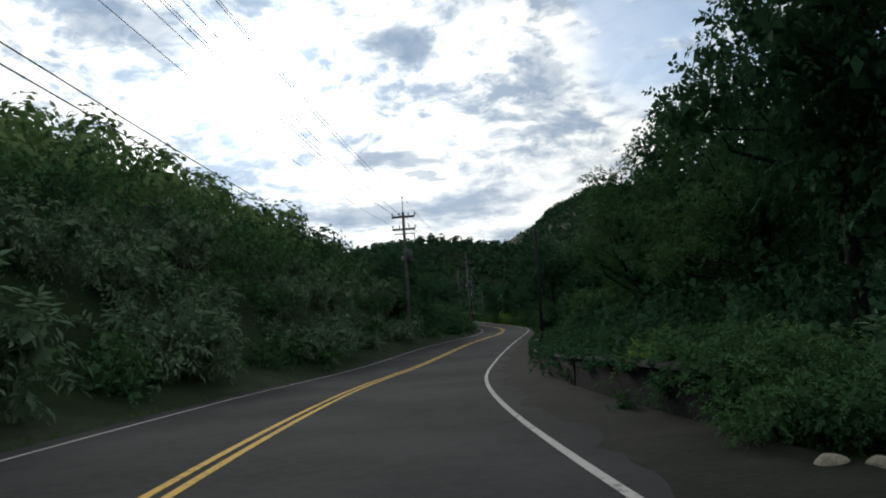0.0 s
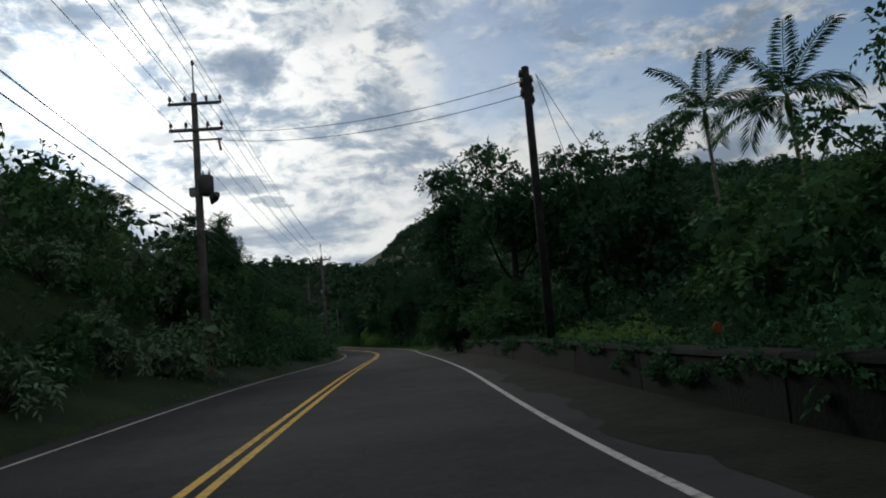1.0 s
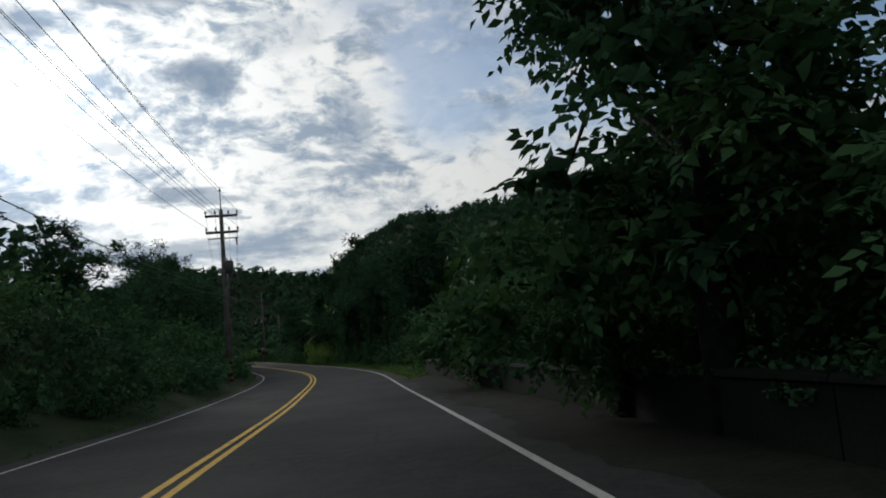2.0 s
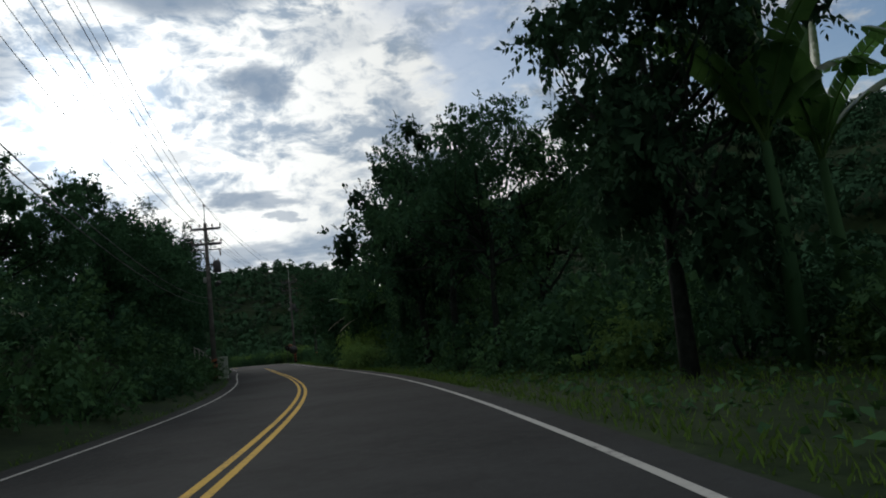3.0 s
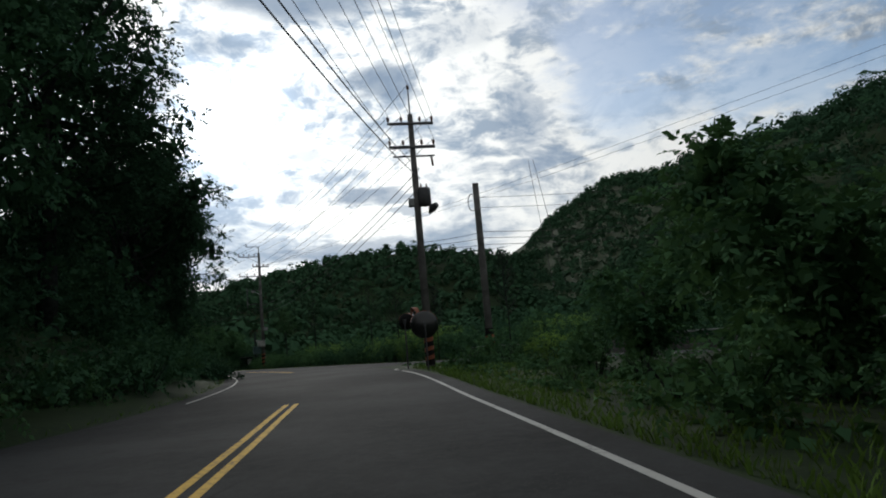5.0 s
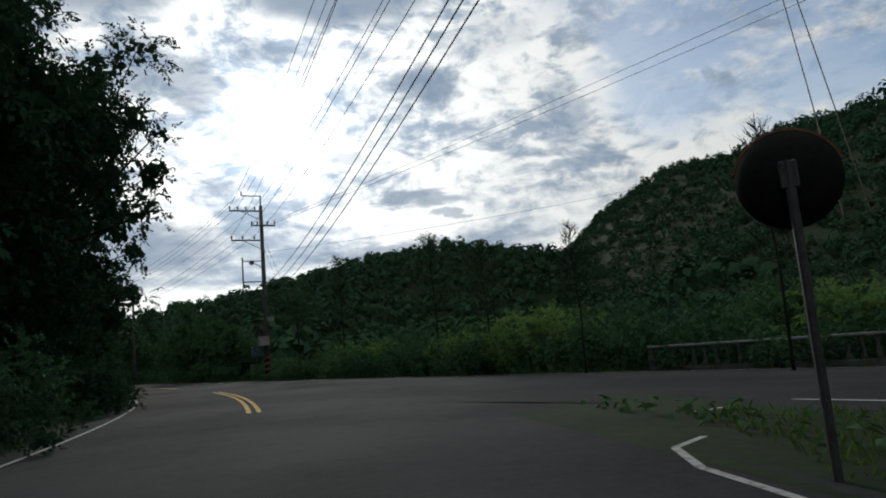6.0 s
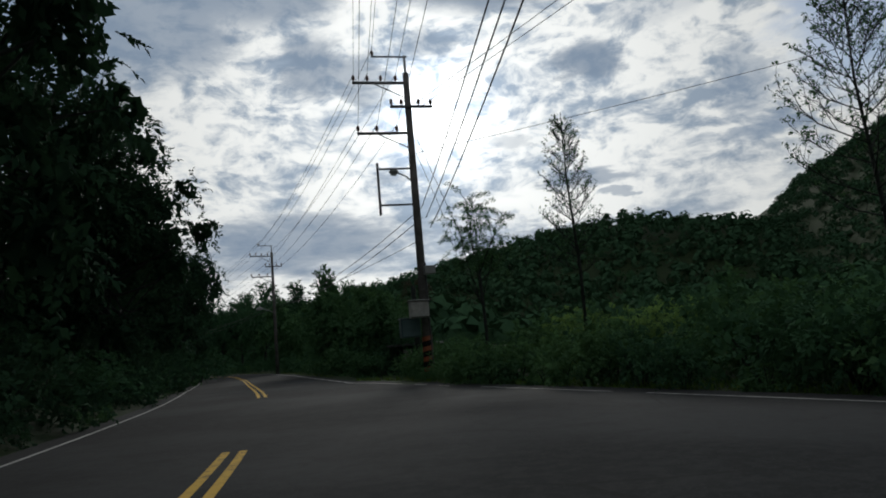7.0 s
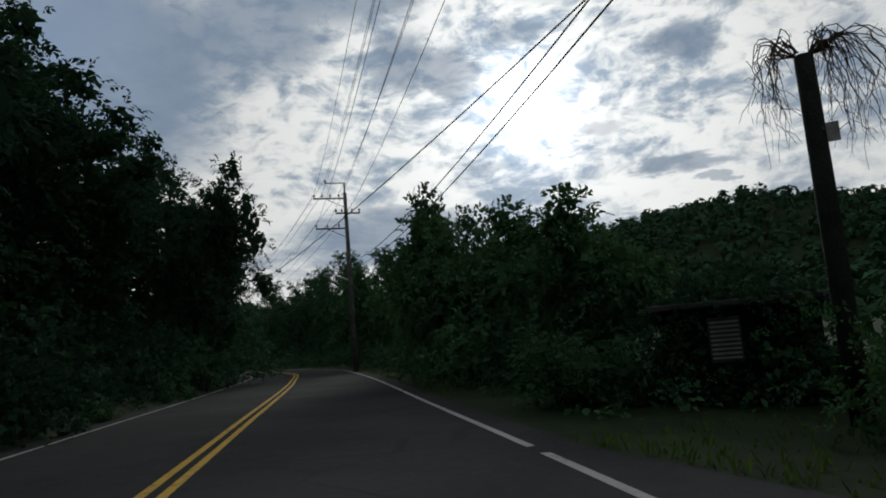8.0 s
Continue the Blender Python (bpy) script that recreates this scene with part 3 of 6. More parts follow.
def sprays(centres, radii, count, length, width, droop=0.3, shell=0.5, per=7):
    """Leaves set alternately along short twigs that stand out from clump centres: an array of n x 4 x 3."""
    centres, radii = np.asarray(centres, float), np.asarray(radii, float)
    if radii.ndim == 1:
        radii = np.repeat(radii[:, None], 3, 1)
    weight = radii.prod(1) ** (2 / 3)
    n = max(count // per, 4)
    pick = rng.choice(len(centres), n, p=weight / weight.sum())
    out = unit(n)
    r = shell + (1 - shell) * rng.random(n) ** 0.5
    base = centres[pick] + out * radii[pick] * (r * 0.88)[:, None]
    axis = out + unit(n) * 0.6 + np.array((0, 0, 0.1))
    axis /= np.linalg.norm(axis, axis=1, keepdims=True)
    normal = out * 0.5 + unit(n) * 0.7 + np.array((0, 0, 0.9))
    normal -= axis * (axis * normal).sum(1, keepdims=True)
    normal /= np.linalg.norm(normal, axis=1, keepdims=True)
    side = np.cross(axis, normal)
    reach = length * 2.3 * (0.7 + 0.6 * rng.random(n))
    quads = []
    for k in range(per):
        t = (k + 0.4) / per
        p = base + axis * (reach * t)[:, None] - np.array((0, 0, 0.35)) * (reach * t * t)[:, None]
        turn = (0.0 if k == per - 1 else 0.95) * (1 if k % 2 else -1)
        along = axis * 0.6 + side * turn + unit(n) * 0.3 + np.array((0, 0, -droop))
        along /= np.linalg.norm(along, axis=1, keepdims=True)
        face = normal + unit(n) * 0.35
        face -= along * (along * face).sum(1, keepdims=True)
        face /= np.linalg.norm(face, axis=1, keepdims=True)
        across = np.cross(face, along)
        size = (0.65 + 0.7 * rng.random(n))[:, None]
        l, w = along * length * size, across * width * size / 2
        fold = face * width * size * 0.16
        quads.append(np.stack([p, p + l * 0.45 + w + fold, p + l - face * length * size * 0.12, p + l * 0.45 - w + fold], 1))
    return np.concatenate(quads)


def clothed(centres, radii, count, length, width, shell=0.5, core=40, deep_in=0.55):
    """Sprays of leaves on the outside of each clump, and plain ones that close its heart."""
    radii = np.asarray(radii, float)
    heart = leaves(centres, radii * 0.75, count // 6, length * 1.4, width * 1.6, shell=0.2, order=0.3)
    deep = leaves(centres, radii * deep_in, len(centres) * core, length * 1.75, length * 1.35, shell=0.1, order=0.3)
    return np.concatenate([sprays(centres, radii, count, length, width, shell=shell), heart, deep])


def limbs(geo, trunk_top, spread_points, r0, bend=0.3):
    for p in spread_points:
        a = Vector((0, 0, trunk_top * (0.38 + 0.55 * rng.random())))
        b = Vector(p)
        m = a.lerp(b, 0.55) + Vector((*(rng.normal(size=2) * bend), -bend * 0.6))
        n = a.lerp(m, 0.45) + Vector((*(rng.normal(size=2) * bend * 0.3), -bend * 0.3))
        geo.tube([a, n, m, b], [r0 * 0.45, r0 * 0.34, r0 * 0.22, r0 * 0.06], 5, False)


def tree_meshes(h, wide, base, n_clump, lump, n_leaf, length, width, leaf_mat, bark=BARK, trunk_r=0.16, uneven=0.25, shell=0.45, core=30):
    reseed(int(h * 100 + wide * 10 + n_clump))
    c, r = clumps(n_clump, wide, h - base, base, lump, uneven)
    g = Geo()
    lean = rng.normal(size=2) * 0.25
    k = base + (h - base) * 0.55
    g.tube([(0, 0, -0.4), (lean[0] * 0.3, lean[1] * 0.3, k * 0.35), (lean[0], lean[1], k * 0.7), (0, 0, k)],
           [trunk_r * 1.35, trunk_r, trunk_r * 0.75, trunk_r * 0.4], 8)
    limbs(g, k, c[np.argsort(-np.hypot(c[:, 0], c[:, 1]))[: n_clump // 2]], trunk_r)
    squash = np.stack([r, r, r * 0.8], 1)
    return g.mesh("trunk", bark, True), quad_mesh("crown", clothed(c, squash, n_leaf, length, width, shell, core), leaf_mat)


KINDS = {
    "wide": tree_meshes(8.5, 3.1, 1.2, 44, 1.02, 8600, 0.15, 0.08, LEAF, core=60),
    "wide_b": tree_meshes(8.0, 3.3, 1.2, 46, 0.98, 8600, 0.15, 0.08, LEAF, uneven=0.4, core=60),
    "tall": tree_meshes(10.0, 2.0, 0.9, 36, 0.8, 9500, 0.17, 0.085, LEAF),
    "spread": tree_meshes(9.0, 4.3, 2.5, 46, 0.80, 13000, 0.15, 0.08, LEAF, uneven=0.5, trunk_r=0.12, core=6),
    "airy": tree_meshes(8.5, 2.9, 2.2, 34, 0.62, 6500, 0.17, 0.09, LEAF_MID, uneven=0.5, shell=0.3, core=6),
    "big_leaf": tree_meshes(8.0, 2.4, 1.5, 30, 0.62, 4600, 0.25, 0.15, LEAF_MID, uneven=0.4, shell=0.3, core=6),
    "small": tree_meshes(5.0, 2.1, 0.5, 20, 0.72, 5200, 0.165, 0.085, LEAF_MID, trunk_r=0.09),
    # the next two wear the leaf colour that has shade in it
    "great": tree_meshes(16.0, 5.0, 1.5, 90, 1.25, 23000, 0.18, 0.095, LEAF_SHADED, uneven=0.3, trunk_r=0.28, core=30),
    "evergreen": tree_meshes(8.5, 3.2, 0.9, 48, 1.02, 8000, 0.17, 0.09, LEAF_SHADED, uneven=0.35, core=60),
    "umbrella": tree_meshes(8.6, 3.3, 4.2, 36, 0.72, 7200, 0.18, 0.095, LEAF, uneven=0.4, shell=0.35, core=6),
    "feather": tree_meshes(7.5, 2.8, 1.8, 48, 0.66, 15000, 0.12, 0.046, LEAF_MID, uneven=0.35, shell=0.2, core=6),
}
WORDS = {
    "wide": ("broad dark-green broadleaf tree with a dense crown", "tree"),
    "wide_b": ("spreading broadleaf tree with dense dark foliage", "tree"),
    "tall": ("tall narrow tree with dark green foliage", "tree"),
    "spread": ("broad tree on a bare trunk with a wide high crown", "tree"),
    "airy": ("loose-crowned tree with sky showing through its leaves", "tree"),
    "big_leaf": ("young tree with large drooping mid-green leaves", "tree"),
    "small": ("small bushy tree beside the road", "tree"),
    "great": ("tall old broadleaf tree with a huge dark crown", "tree"),
    "umbrella": ("tree with bare limbs below a high dark crown", "tree"),
    "evergreen": ("dense broadleaf tree beside the road with shade put into its leaf colour", "tree"),
    "feather": ("feathery fine-leaved tree with layered branches", "tree"),
}
_made = {}


def tree(kind, x, y, scale=1.0, tall=1.0, turn=None, sink=0.0):
    turn = (x * 137 + y * 71) % 360 if turn is None else turn
    m = Matrix.LocRotScale((x, y, float(land(x, y)) - 0.05 - sink), Euler((0, 0, radians(turn))), (scale, scale, scale * tall))
    if kind in _made:
        src = _made[kind]
        return copy_thing(src, m @ Matrix.Diagonal((1 / src.scale[0], 1 / src.scale[1], 1 / src.scale[2], 1)))
    trunk, crown = KINDS[kind]
    ob = thing("tree", Matrix(), WORDS[kind][0], WORDS[kind][1], "roadside trees")
    part("trunk", trunk, None, ob)
    part("crown", crown, None, ob)
    ob.matrix_basis = m
    _made[kind] = ob
    return ob


def bush_quads(wide, high, n_clump, lump, n_leaf, length, width):
    reseed(int(wide * 1000 + high * 100 + n_clump))
    c, r = clumps(n_clump, wide, high, 0.0, lump, 0.5)
    c[:, 2] = np.abs(c[:, 2]) * 0.9
    return clothed(c, r, n_leaf, length, width, 0.55, core=10, deep_in=0.44)


BUSHES = {
    "shrub": (bush_quads(1.3, 1.9, 14, 0.58, 900, 0.135, 0.07), LEAF_MID, "rounded mid-green shrub growing on the verge"),
    "dark": (bush_quads(1.5, 2.3, 15, 0.64, 900, 0.14, 0.075), LEAF, "dense dark-green shrub at the foot of the woods"),
    "pale": (bush_quads(1.5, 1.9, 16, 0.56, 1450, 0.12, 0.06), LEAF_LIGHT, "yellow-green leafy shrub catching the light"),
    "fine": (bush_quads(1.5, 1.9, 34, 0.42, 7600, 0.064, 0.032), LEAF_SUNLIT, "fine-leaved yellow-green thicket with sunlight put into its leaf colour"),
    "grey": (bush_quads(1.4, 2.0, 14, 0.55, 1150, 0.24, 0.07), LEAF_BLUE, "grey-green tall grassy shrub on the bank"),
    "mass": (bush_quads(2.7, 3.4, 24, 0.85, 560, 0.165, 0.095), LEAF, "broad dark thicket"),
    "mass_mid": (bush_quads(2.7, 3.2, 26, 0.8, 560, 0.165, 0.095), LEAF_MID, "broad green thicket"),
    # lit and unlit copy of the hedge bush, told apart by leaf colour
    "round": (bush_quads(1.9, 3.3, 30, 0.66, 2300, 0.15, 0.07), LEAF_LIGHT, "tall rounded bush with sunlight put into its yellow-green leaf colour"),
    "round_dark": (bush_quads(1.9, 3.2, 28, 0.7, 2100, 0.16, 0.075), LEAF_MID, "tall rounded bush with dull green leaves"),
    # shade under the trees is put into this shrub's leaf colour
    "deep": (bush_quads(1.5, 2.2, 15, 0.62, 900, 0.14, 0.075), LEAF_SHADED, "dense shrub under the trees with shade put into its leaf colour"),
    "close": (bush_quads(1.3, 1.9, 30, 0.42, 3300, 0.085, 0.042), LEAF_MID, "dense small-leaved green shrub beside the road"),
    "low": (bush_quads(1.2, 0.8, 12, 0.38, 1100, 0.12, 0.07), LEAF_MID, "low ground-hugging weeds beside the asphalt"),
}
BUSH_MESH = {k: quad_mesh("foliage", q, m) for k, (q, m, _) in BUSHES.items()}
_stems = Geo()
for _k in range(9):
    _a = _k * 2.4
    _stems.tube([(0.05 * math.cos(_a), 0.05 * math.sin(_a), -0.15), (0.3 * math.cos(_a), 0.3 * math.sin(_a), 0.6), (0.75 * math.cos(_a), 0.75 * math.sin(_a), 1.2)], [0.025, 0.018, 0.006], 4, False)
STEMS = _stems.mesh("stalk", BARK)
_bushes, THICKET = {}, {k: [] for k in BUSHES}


def bush(kind, x, y, scale=1.0, tall=1.0, sink=0.1):
    """A bush as a thing of its own."""
    m = Matrix.LocRotScale((x, y, float(land(x, y)) - sink), Euler((0, 0, rng.random() * 6.28)), (scale, scale, scale * tall))
    if kind in _bushes:
        src = _bushes[kind]
        return copy_thing(src, m @ Matrix.Diagonal((1 / src.scale[0], 1 / src.scale[1], 1 / src.scale[2], 1)))
    ob = thing("bush", Matrix(), BUSHES[kind][2], "bush", "roadside bushes")
    part("foliage", BUSH_MESH[kind], None, ob)
    part("stalk", STEMS, None, ob)
    ob.matrix_basis = m
    _bushes[kind] = ob
    return ob


def thicket(kind, x, y, scale=1.0, tall=1.0, sink=0.1):
    """A bush that is lost in the mass behind the first rows."""
    m = Matrix.LocRotScale((x, y, float(land(x, y)) - sink), Euler((0, 0, rng.random() * 6.28)), (scale, scale, scale * tall))
    q = BUSHES[kind][0]
    a = np.array(m)
    THICKET[kind].append(q @ a[:3, :3].T + a[:3, 3])

# ---------------------------------------------------------------- planting
# trees: kind, east, north, scale, stretch
TREES = [
    # right, from south to north
    ("wide", 9.3, 16.0, 1.1, 1.2), ("wide_b", 10.5, 11.5, 1.3, 1.15), ("feather", 9.6, 35.0, 1.36, 1.0), ("wide", 12.5, 32.0, 1.3, 1.1), ("wide_b", 11.6, 24.0, 1.15, 1.3), ("feather", 10.0, 29.0, 1.05, 1.1), ("feather", 9.6, 22.0, 1.0, 1.1),
    ("umbrella", 9.1, 60.5, 1.03, 0.97), ("small", 8.8, 62.6, 0.95, 0.8), ("small", 9.0, 58.2, 0.9, 0.75), ("airy", 13.0, 42.8, 0.9, 1.25), ("wide", 12.5, 56.0, 0.92, 1.0), ("wide", 12.4, 61.0, 1.0, 1.0), ("small", 14.0, 53.0, 0.85, 0.85), ("small", 14.5, 47.0, 0.85, 0.8), ("small", 10.0, 44.0, 1.1, 0.9), ("small", 15.0, 41.0, 0.9, 0.85),
    ("small", 15.5, 66.0, 1.0, 0.9), ("tall", 9.5, 72.2, 1.2, 0.89), ("small", 10.8, 71.0, 1.0, 0.85), ("small", 9.6, 74.5, 0.9, 0.9), ("small", 12.5, 78.0, 1.0, 0.9), ("small", 11.5, 86.0, 0.9, 0.8), ("small", 14.0, 92.0, 0.9, 0.8),
    ("spread", 16.3, 126.6, 0.92, 1.32), ("umbrella", 15.5, 130.5, 0.95, 1.1), ("feather", 17.5, 143.8, 0.95, 1.2), ("wide_b", 18.6, 146.5, 0.95, 1.15), ("evergreen", 16.2, 112.8, 0.88, 1.4), ("evergreen", 15.3, 136.5, 1.08, 1.42), ("airy", 18.6, 127.5, 1.0, 1.1),
    ("airy", 18.0, 137.5, 0.8, 0.75), ("big_leaf", 14.25, 155.2, 1.0, 1.16), ("airy", 20.5, 146.5, 0.9, 0.85), ("wide", 11.85, 167.3, 1.04, 1.05), ("wide", 15.3, 170.5, 1.1, 0.93),
    ("wide", 17.5, 175.0, 1.1, 0.9), ("small", 13.2, 177.5, 1.0, 0.9), ("small", 13.0, 186.0, 0.9, 0.8), ("airy", 20.5, 159.0, 1.1, 1.0), ("big_leaf", 15.5, 161.5, 0.9, 0.88),
    # left, from south to north
    ("small", -9.0, 66.5, 0.9, 0.8), ("small", -12.0, 70.5, 0.8, 0.8), ("wide_b", -5.8, 78.5, 0.75, 0.9), ("tall", -4.6, 82.5, 0.72, 0.92), ("small", -4.5, 66.0, 0.95, 1.0), ("small", -4.9, 92.0, 1.1, 1.2),
    ("wide", -7.5, 92.0, 0.75, 0.92), ("wide_b", -3.5, 104.0, 0.75, 0.8), ("wide", -0.2, 138.7, 1.0, 0.9), ("wide_b", -2.4, 131.0, 0.95, 0.9), ("wide", -1.4, 152.5, 1.05, 1.0), ("wide_b", -3.2, 145.0, 1.1, 1.02), ("wide", -2.6, 161.5, 1.1, 0.98),
    ("wide", -5.0, 176.5, 1.25, 0.98), ("wide_b", -5.0, 169.5, 1.25, 1.05), ("wide", -4.6, 184.5, 1.25, 1.1), ("great", -5.95, 193.0, 1.05, 1.0), ("great", -10.2, 188.0, 0.98, 1.03),
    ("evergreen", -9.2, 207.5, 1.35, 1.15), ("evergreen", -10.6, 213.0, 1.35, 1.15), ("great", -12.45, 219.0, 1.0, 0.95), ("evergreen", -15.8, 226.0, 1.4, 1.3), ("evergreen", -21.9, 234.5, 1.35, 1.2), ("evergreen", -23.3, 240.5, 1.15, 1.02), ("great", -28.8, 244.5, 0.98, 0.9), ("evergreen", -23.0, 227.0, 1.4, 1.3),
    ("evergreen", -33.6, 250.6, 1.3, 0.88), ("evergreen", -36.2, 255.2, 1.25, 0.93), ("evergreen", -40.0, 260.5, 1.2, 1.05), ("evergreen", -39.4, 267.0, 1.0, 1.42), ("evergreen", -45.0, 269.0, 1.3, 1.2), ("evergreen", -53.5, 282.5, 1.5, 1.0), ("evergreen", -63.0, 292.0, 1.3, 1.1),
    # beyond the junction
    ("small", -24.6, 265.3, 1.15, 1.6), ("small", -22.2, 261.5, 1.1, 1.2), ("small", -19.2, 260.0, 1.15, 1.15), ("wide_b", -28.3, 275.0, 0.85, 0.85), ("small", -16.8, 257.0, 1.0, 1.1), ("wide_b", -34.0, 286.0, 0.9, 0.9), ("small", -42.0, 290.5, 1.4, 1.35), ("wide_b", -46.5, 300.0, 1.05, 1.3), ("wide_b", -55.0, 307.0, 1.1, 1.4), ("wide", -63.0, 314.0, 1.1, 1.35), ("wide", -73.0, 324.0, 1.3, 1.15), ("wide_b", -82.0, 331.0, 1.35, 1.2),
]
reseed(21)
for kind, x, y, s, t in TREES:
    tree(kind, x, y, s, t)

# rows of bushes: side, from, to, distance, spacing, kinds, size, each one a thing
HEDGES = [
    (-1, -4, 66, 6.2, 2.5, ("grey", "grey", "shrub", "shrub"), 0.95, True), (-1, -6, 66, 8.6, 2.4, ("shrub", "grey", "grey"), 0.9, False), (-1, -6, 66, 10.6, 2.6, ("grey", "shrub", "mass_mid"), 0.85, False), (-1, -6, 66, 12.6, 3.0, ("mass_mid", "mass"), 0.8, False),
    (-1, 66, 158, 6.0, 2.5, ("dark", "shrub", "shrub"), 0.95, True), (-1, 66, 160, 8.4, 2.4, ("mass", "mass_mid"), 0.75, False), (-1, 178, 215, 5.9, 2.6, ("dark", "shrub"), 0.9, True), (-1, 215, 262, 5.3, 2.2, ("deep", "deep", "dark"), 0.85, True), (-1, 205, 262, 4.5, 1.6, ("low", "deep", "deep"), 0.5, False), (-1, 212, 300, 10.0, 3.0, ("deep",), 1.6, False),
    (-1, 176, 330, 8.4, 3.2, ("mass",), 0.8, False), (-1, 176, 264, 11.8, 3.2, ("mass",), 1.3, False), (-1, 250, 330, 6.2, 3.0, ("deep",), 1.0, False), (-1, 158, 178, 8.8, 2.6, ("dark",), 1.1, False),
    (1, 8, 40, 7.3, 2.2, ("dark", "dark", "low"), 0.72, False), (1, 44.5, 54.5, 7.3, 1.0, ("pale", "pale", "pale", "shrub"), 0.52, True), (1, 36, 45, 7.4, 1.3, ("dark",), 0.5, True), (1, 9, 30, 6.9, 1.4, ("shrub", "pale", "dark"), 0.56, False), (-1, 157, 178, 5.5, 1.0, ("low", "low", "low"), 0.5, False), (1, 52, 94, 7.3, 2.2, ("dark", "shrub", "low"), 0.7, False), (1, 6, 96, 9.2, 2.9, ("mass",), 0.7, False), (1, 6, 96, 12.0, 4.4, ("mass",), 0.85, False),
    (1, 100, 117, 10.4, 2.0, ("shrub", "dark", "pale"), 0.9, True), (1, 117, 172, 7.8, 1.9, ("shrub", "shrub", "pale", "dark"), 1.02, True), (1, 117, 172, 9.4, 2.2, ("mass", "mass_mid"), 0.85, False), (1, 92, 186, 11.4, 3.0, ("mass", "mass_mid"), 0.8, False), (1, 118, 184, 6.0, 3.4, ("low", "low", "shrub"), 0.55, True),
    (1, 172, 190, 7.4, 2.4, ("low", "shrub"), 0.65, True), (1, 250, 335, 6.4, 2.6, ("dark", "shrub"), 0.85, False), (1, 256, 335, 9.2, 2.8, ("mass",), 0.8, False),
]
for side, y0, y1, u, gap, kinds, size, single in HEDGES:
    reseed(int(y0 * 7 + y1 * 3 + u * 10 + 500))
    v = y0
    while v < y1:
        x, y, _ = beside(v + rng.normal() * 0.4, side * (u + rng.normal() * 0.4))
        (bush if single else thicket)(kinds[rng.integers(len(kinds))], float(x), float(y), size * (0.75 + 0.5 * rng.random()), 0.8 + 0.4 * rng.random())
        v += gap * (0.8 + 0.4 * rng.random())
# along the far side of the junction: distance in, from, spacing, kinds, size, each one a thing
for w, s, gap, kinds, size, single in ((-1.4, 3, 1.8, ("dark", "low", "dark"), 0.5, True), (-2.6, -14, 2.1, ("shrub", "dark", "dark"), 0.92, True), (-4.6, -14, 2.6, ("mass", "mass_mid"), 0.62, False), (-7.6, -2, 2.8, ("mass_mid", "mass"), 0.75, False), (-11.5, 4, 3.2, ("mass", "mass_mid"), 0.85, False)):
    while s < (42 if w > -2 else 90):
        p = ARM_A + ARM_DIR * s + ARM_IN * (w + rng.normal() * 0.3)
        s += gap * (0.8 + 0.4 * rng.random())
        if offset(p[0], p[1])[0] < 5.3 or abs(p[0] + 13.5) < 1.9 and 242 < p[1] < 252:
            continue
        kind = kinds[rng.integers(len(kinds))]
        if math.hypot(p[0] + 11.5, p[1] - 247.5) < 8:
            kind = "close"
        (bush if single else thicket)(kind, float(p[0]), float(p[1]), size * (0.75 + 0.5 * rng.random()), 0.8 + 0.4 * rng.random())
reseed(77)
for k in range(17):      # the tall hedge behind them
    p = ARM_A + ARM_DIR * (4.5 + 3.0 * k + rng.normal() * 0.5) - ARM_IN * (5.8 + rng.normal() * 0.6)
    if abs(p[0] + 10.2) > 1.8:
        bush("round" if k % 5 in (1, 2) else "round_dark", float(p[0]), float(p[1]), 0.75 + 0.45 * rng.random(), 0.8 + 0.45 * rng.random(), 0.2)
# round the foot of the cut pole
for x, y, s in ((-15.9, 249.9, 0.6), (-12.0, 249.6, 0.5), (-11.5, 246.1, 0.85), (-10.5, 245.2, 0.8), (-11.2, 248.3, 0.95), (-9.6, 246.9, 0.9)):
    bush("close", x, y, s, 1.1)
for x, y, s in ((-36.6, 264.4, 1.2), (-37.8, 267.2, 1.35), (-35.0, 261.6, 1.1), (-40.2, 270.6, 1.4), (-14.9, 249.75, 0.5), (-12.75, 249.7, 0.55)):
    bush("dark", x, y, s, 1.05)
# weeds at the wall's end, and the bushes behind the mirrors at the corner
for kind, x, y, s in (("close", 3.1, 8.8, 0.42), ("low", 2.9, 10.2, 0.4), ("close", 3.3, 7.3, 0.5), ("close", 3.7, 6.2, 0.55), ("close", 4.3, 8.2, 0.55), ("grey", 4.9, 7.0, 0.6), ("low", 3.7, 7.9, 0.5), ("close", 5.4, 5.6, 0.7), ("pale", 4.6, 9.6, 0.5), ("close", 6.2, 4.0, 0.8), ("close", 6.6, 7.0, 0.9),
                      ("shrub", 9.7, 198.7, 0.75), ("dark", 10.9, 199.3, 0.8), ("low", 9.0, 197.2, 0.7), ("shrub", 11.7, 197.8, 0.8), ("low", 10.4, 196.6, 0.8), ("shrub", 12.7, 199.2, 0.9), ("fine", 12.3, 196.4, 0.7), ("dark", 13.6, 197.4, 0.95)):
    bush(kind, x, y, s, 1.0)
# growth rooted behind the wall that spills over its end
for kind, v, u, s, up in (("close", 6.9, 5.75, 0.6, 0.1), ("close", 7.9, 5.75, 0.5, 0.35), ("close", 9.6, 5.95, 0.42, 0.5), ("close", 6.3, 5.6, 0.42, -0.05), ("close", 5.7, 6.0, 0.5, -0.05)):
    x, y, _ = beside(v, u)
    bush(kind, float(x), float(y), s, 1.0, -up)
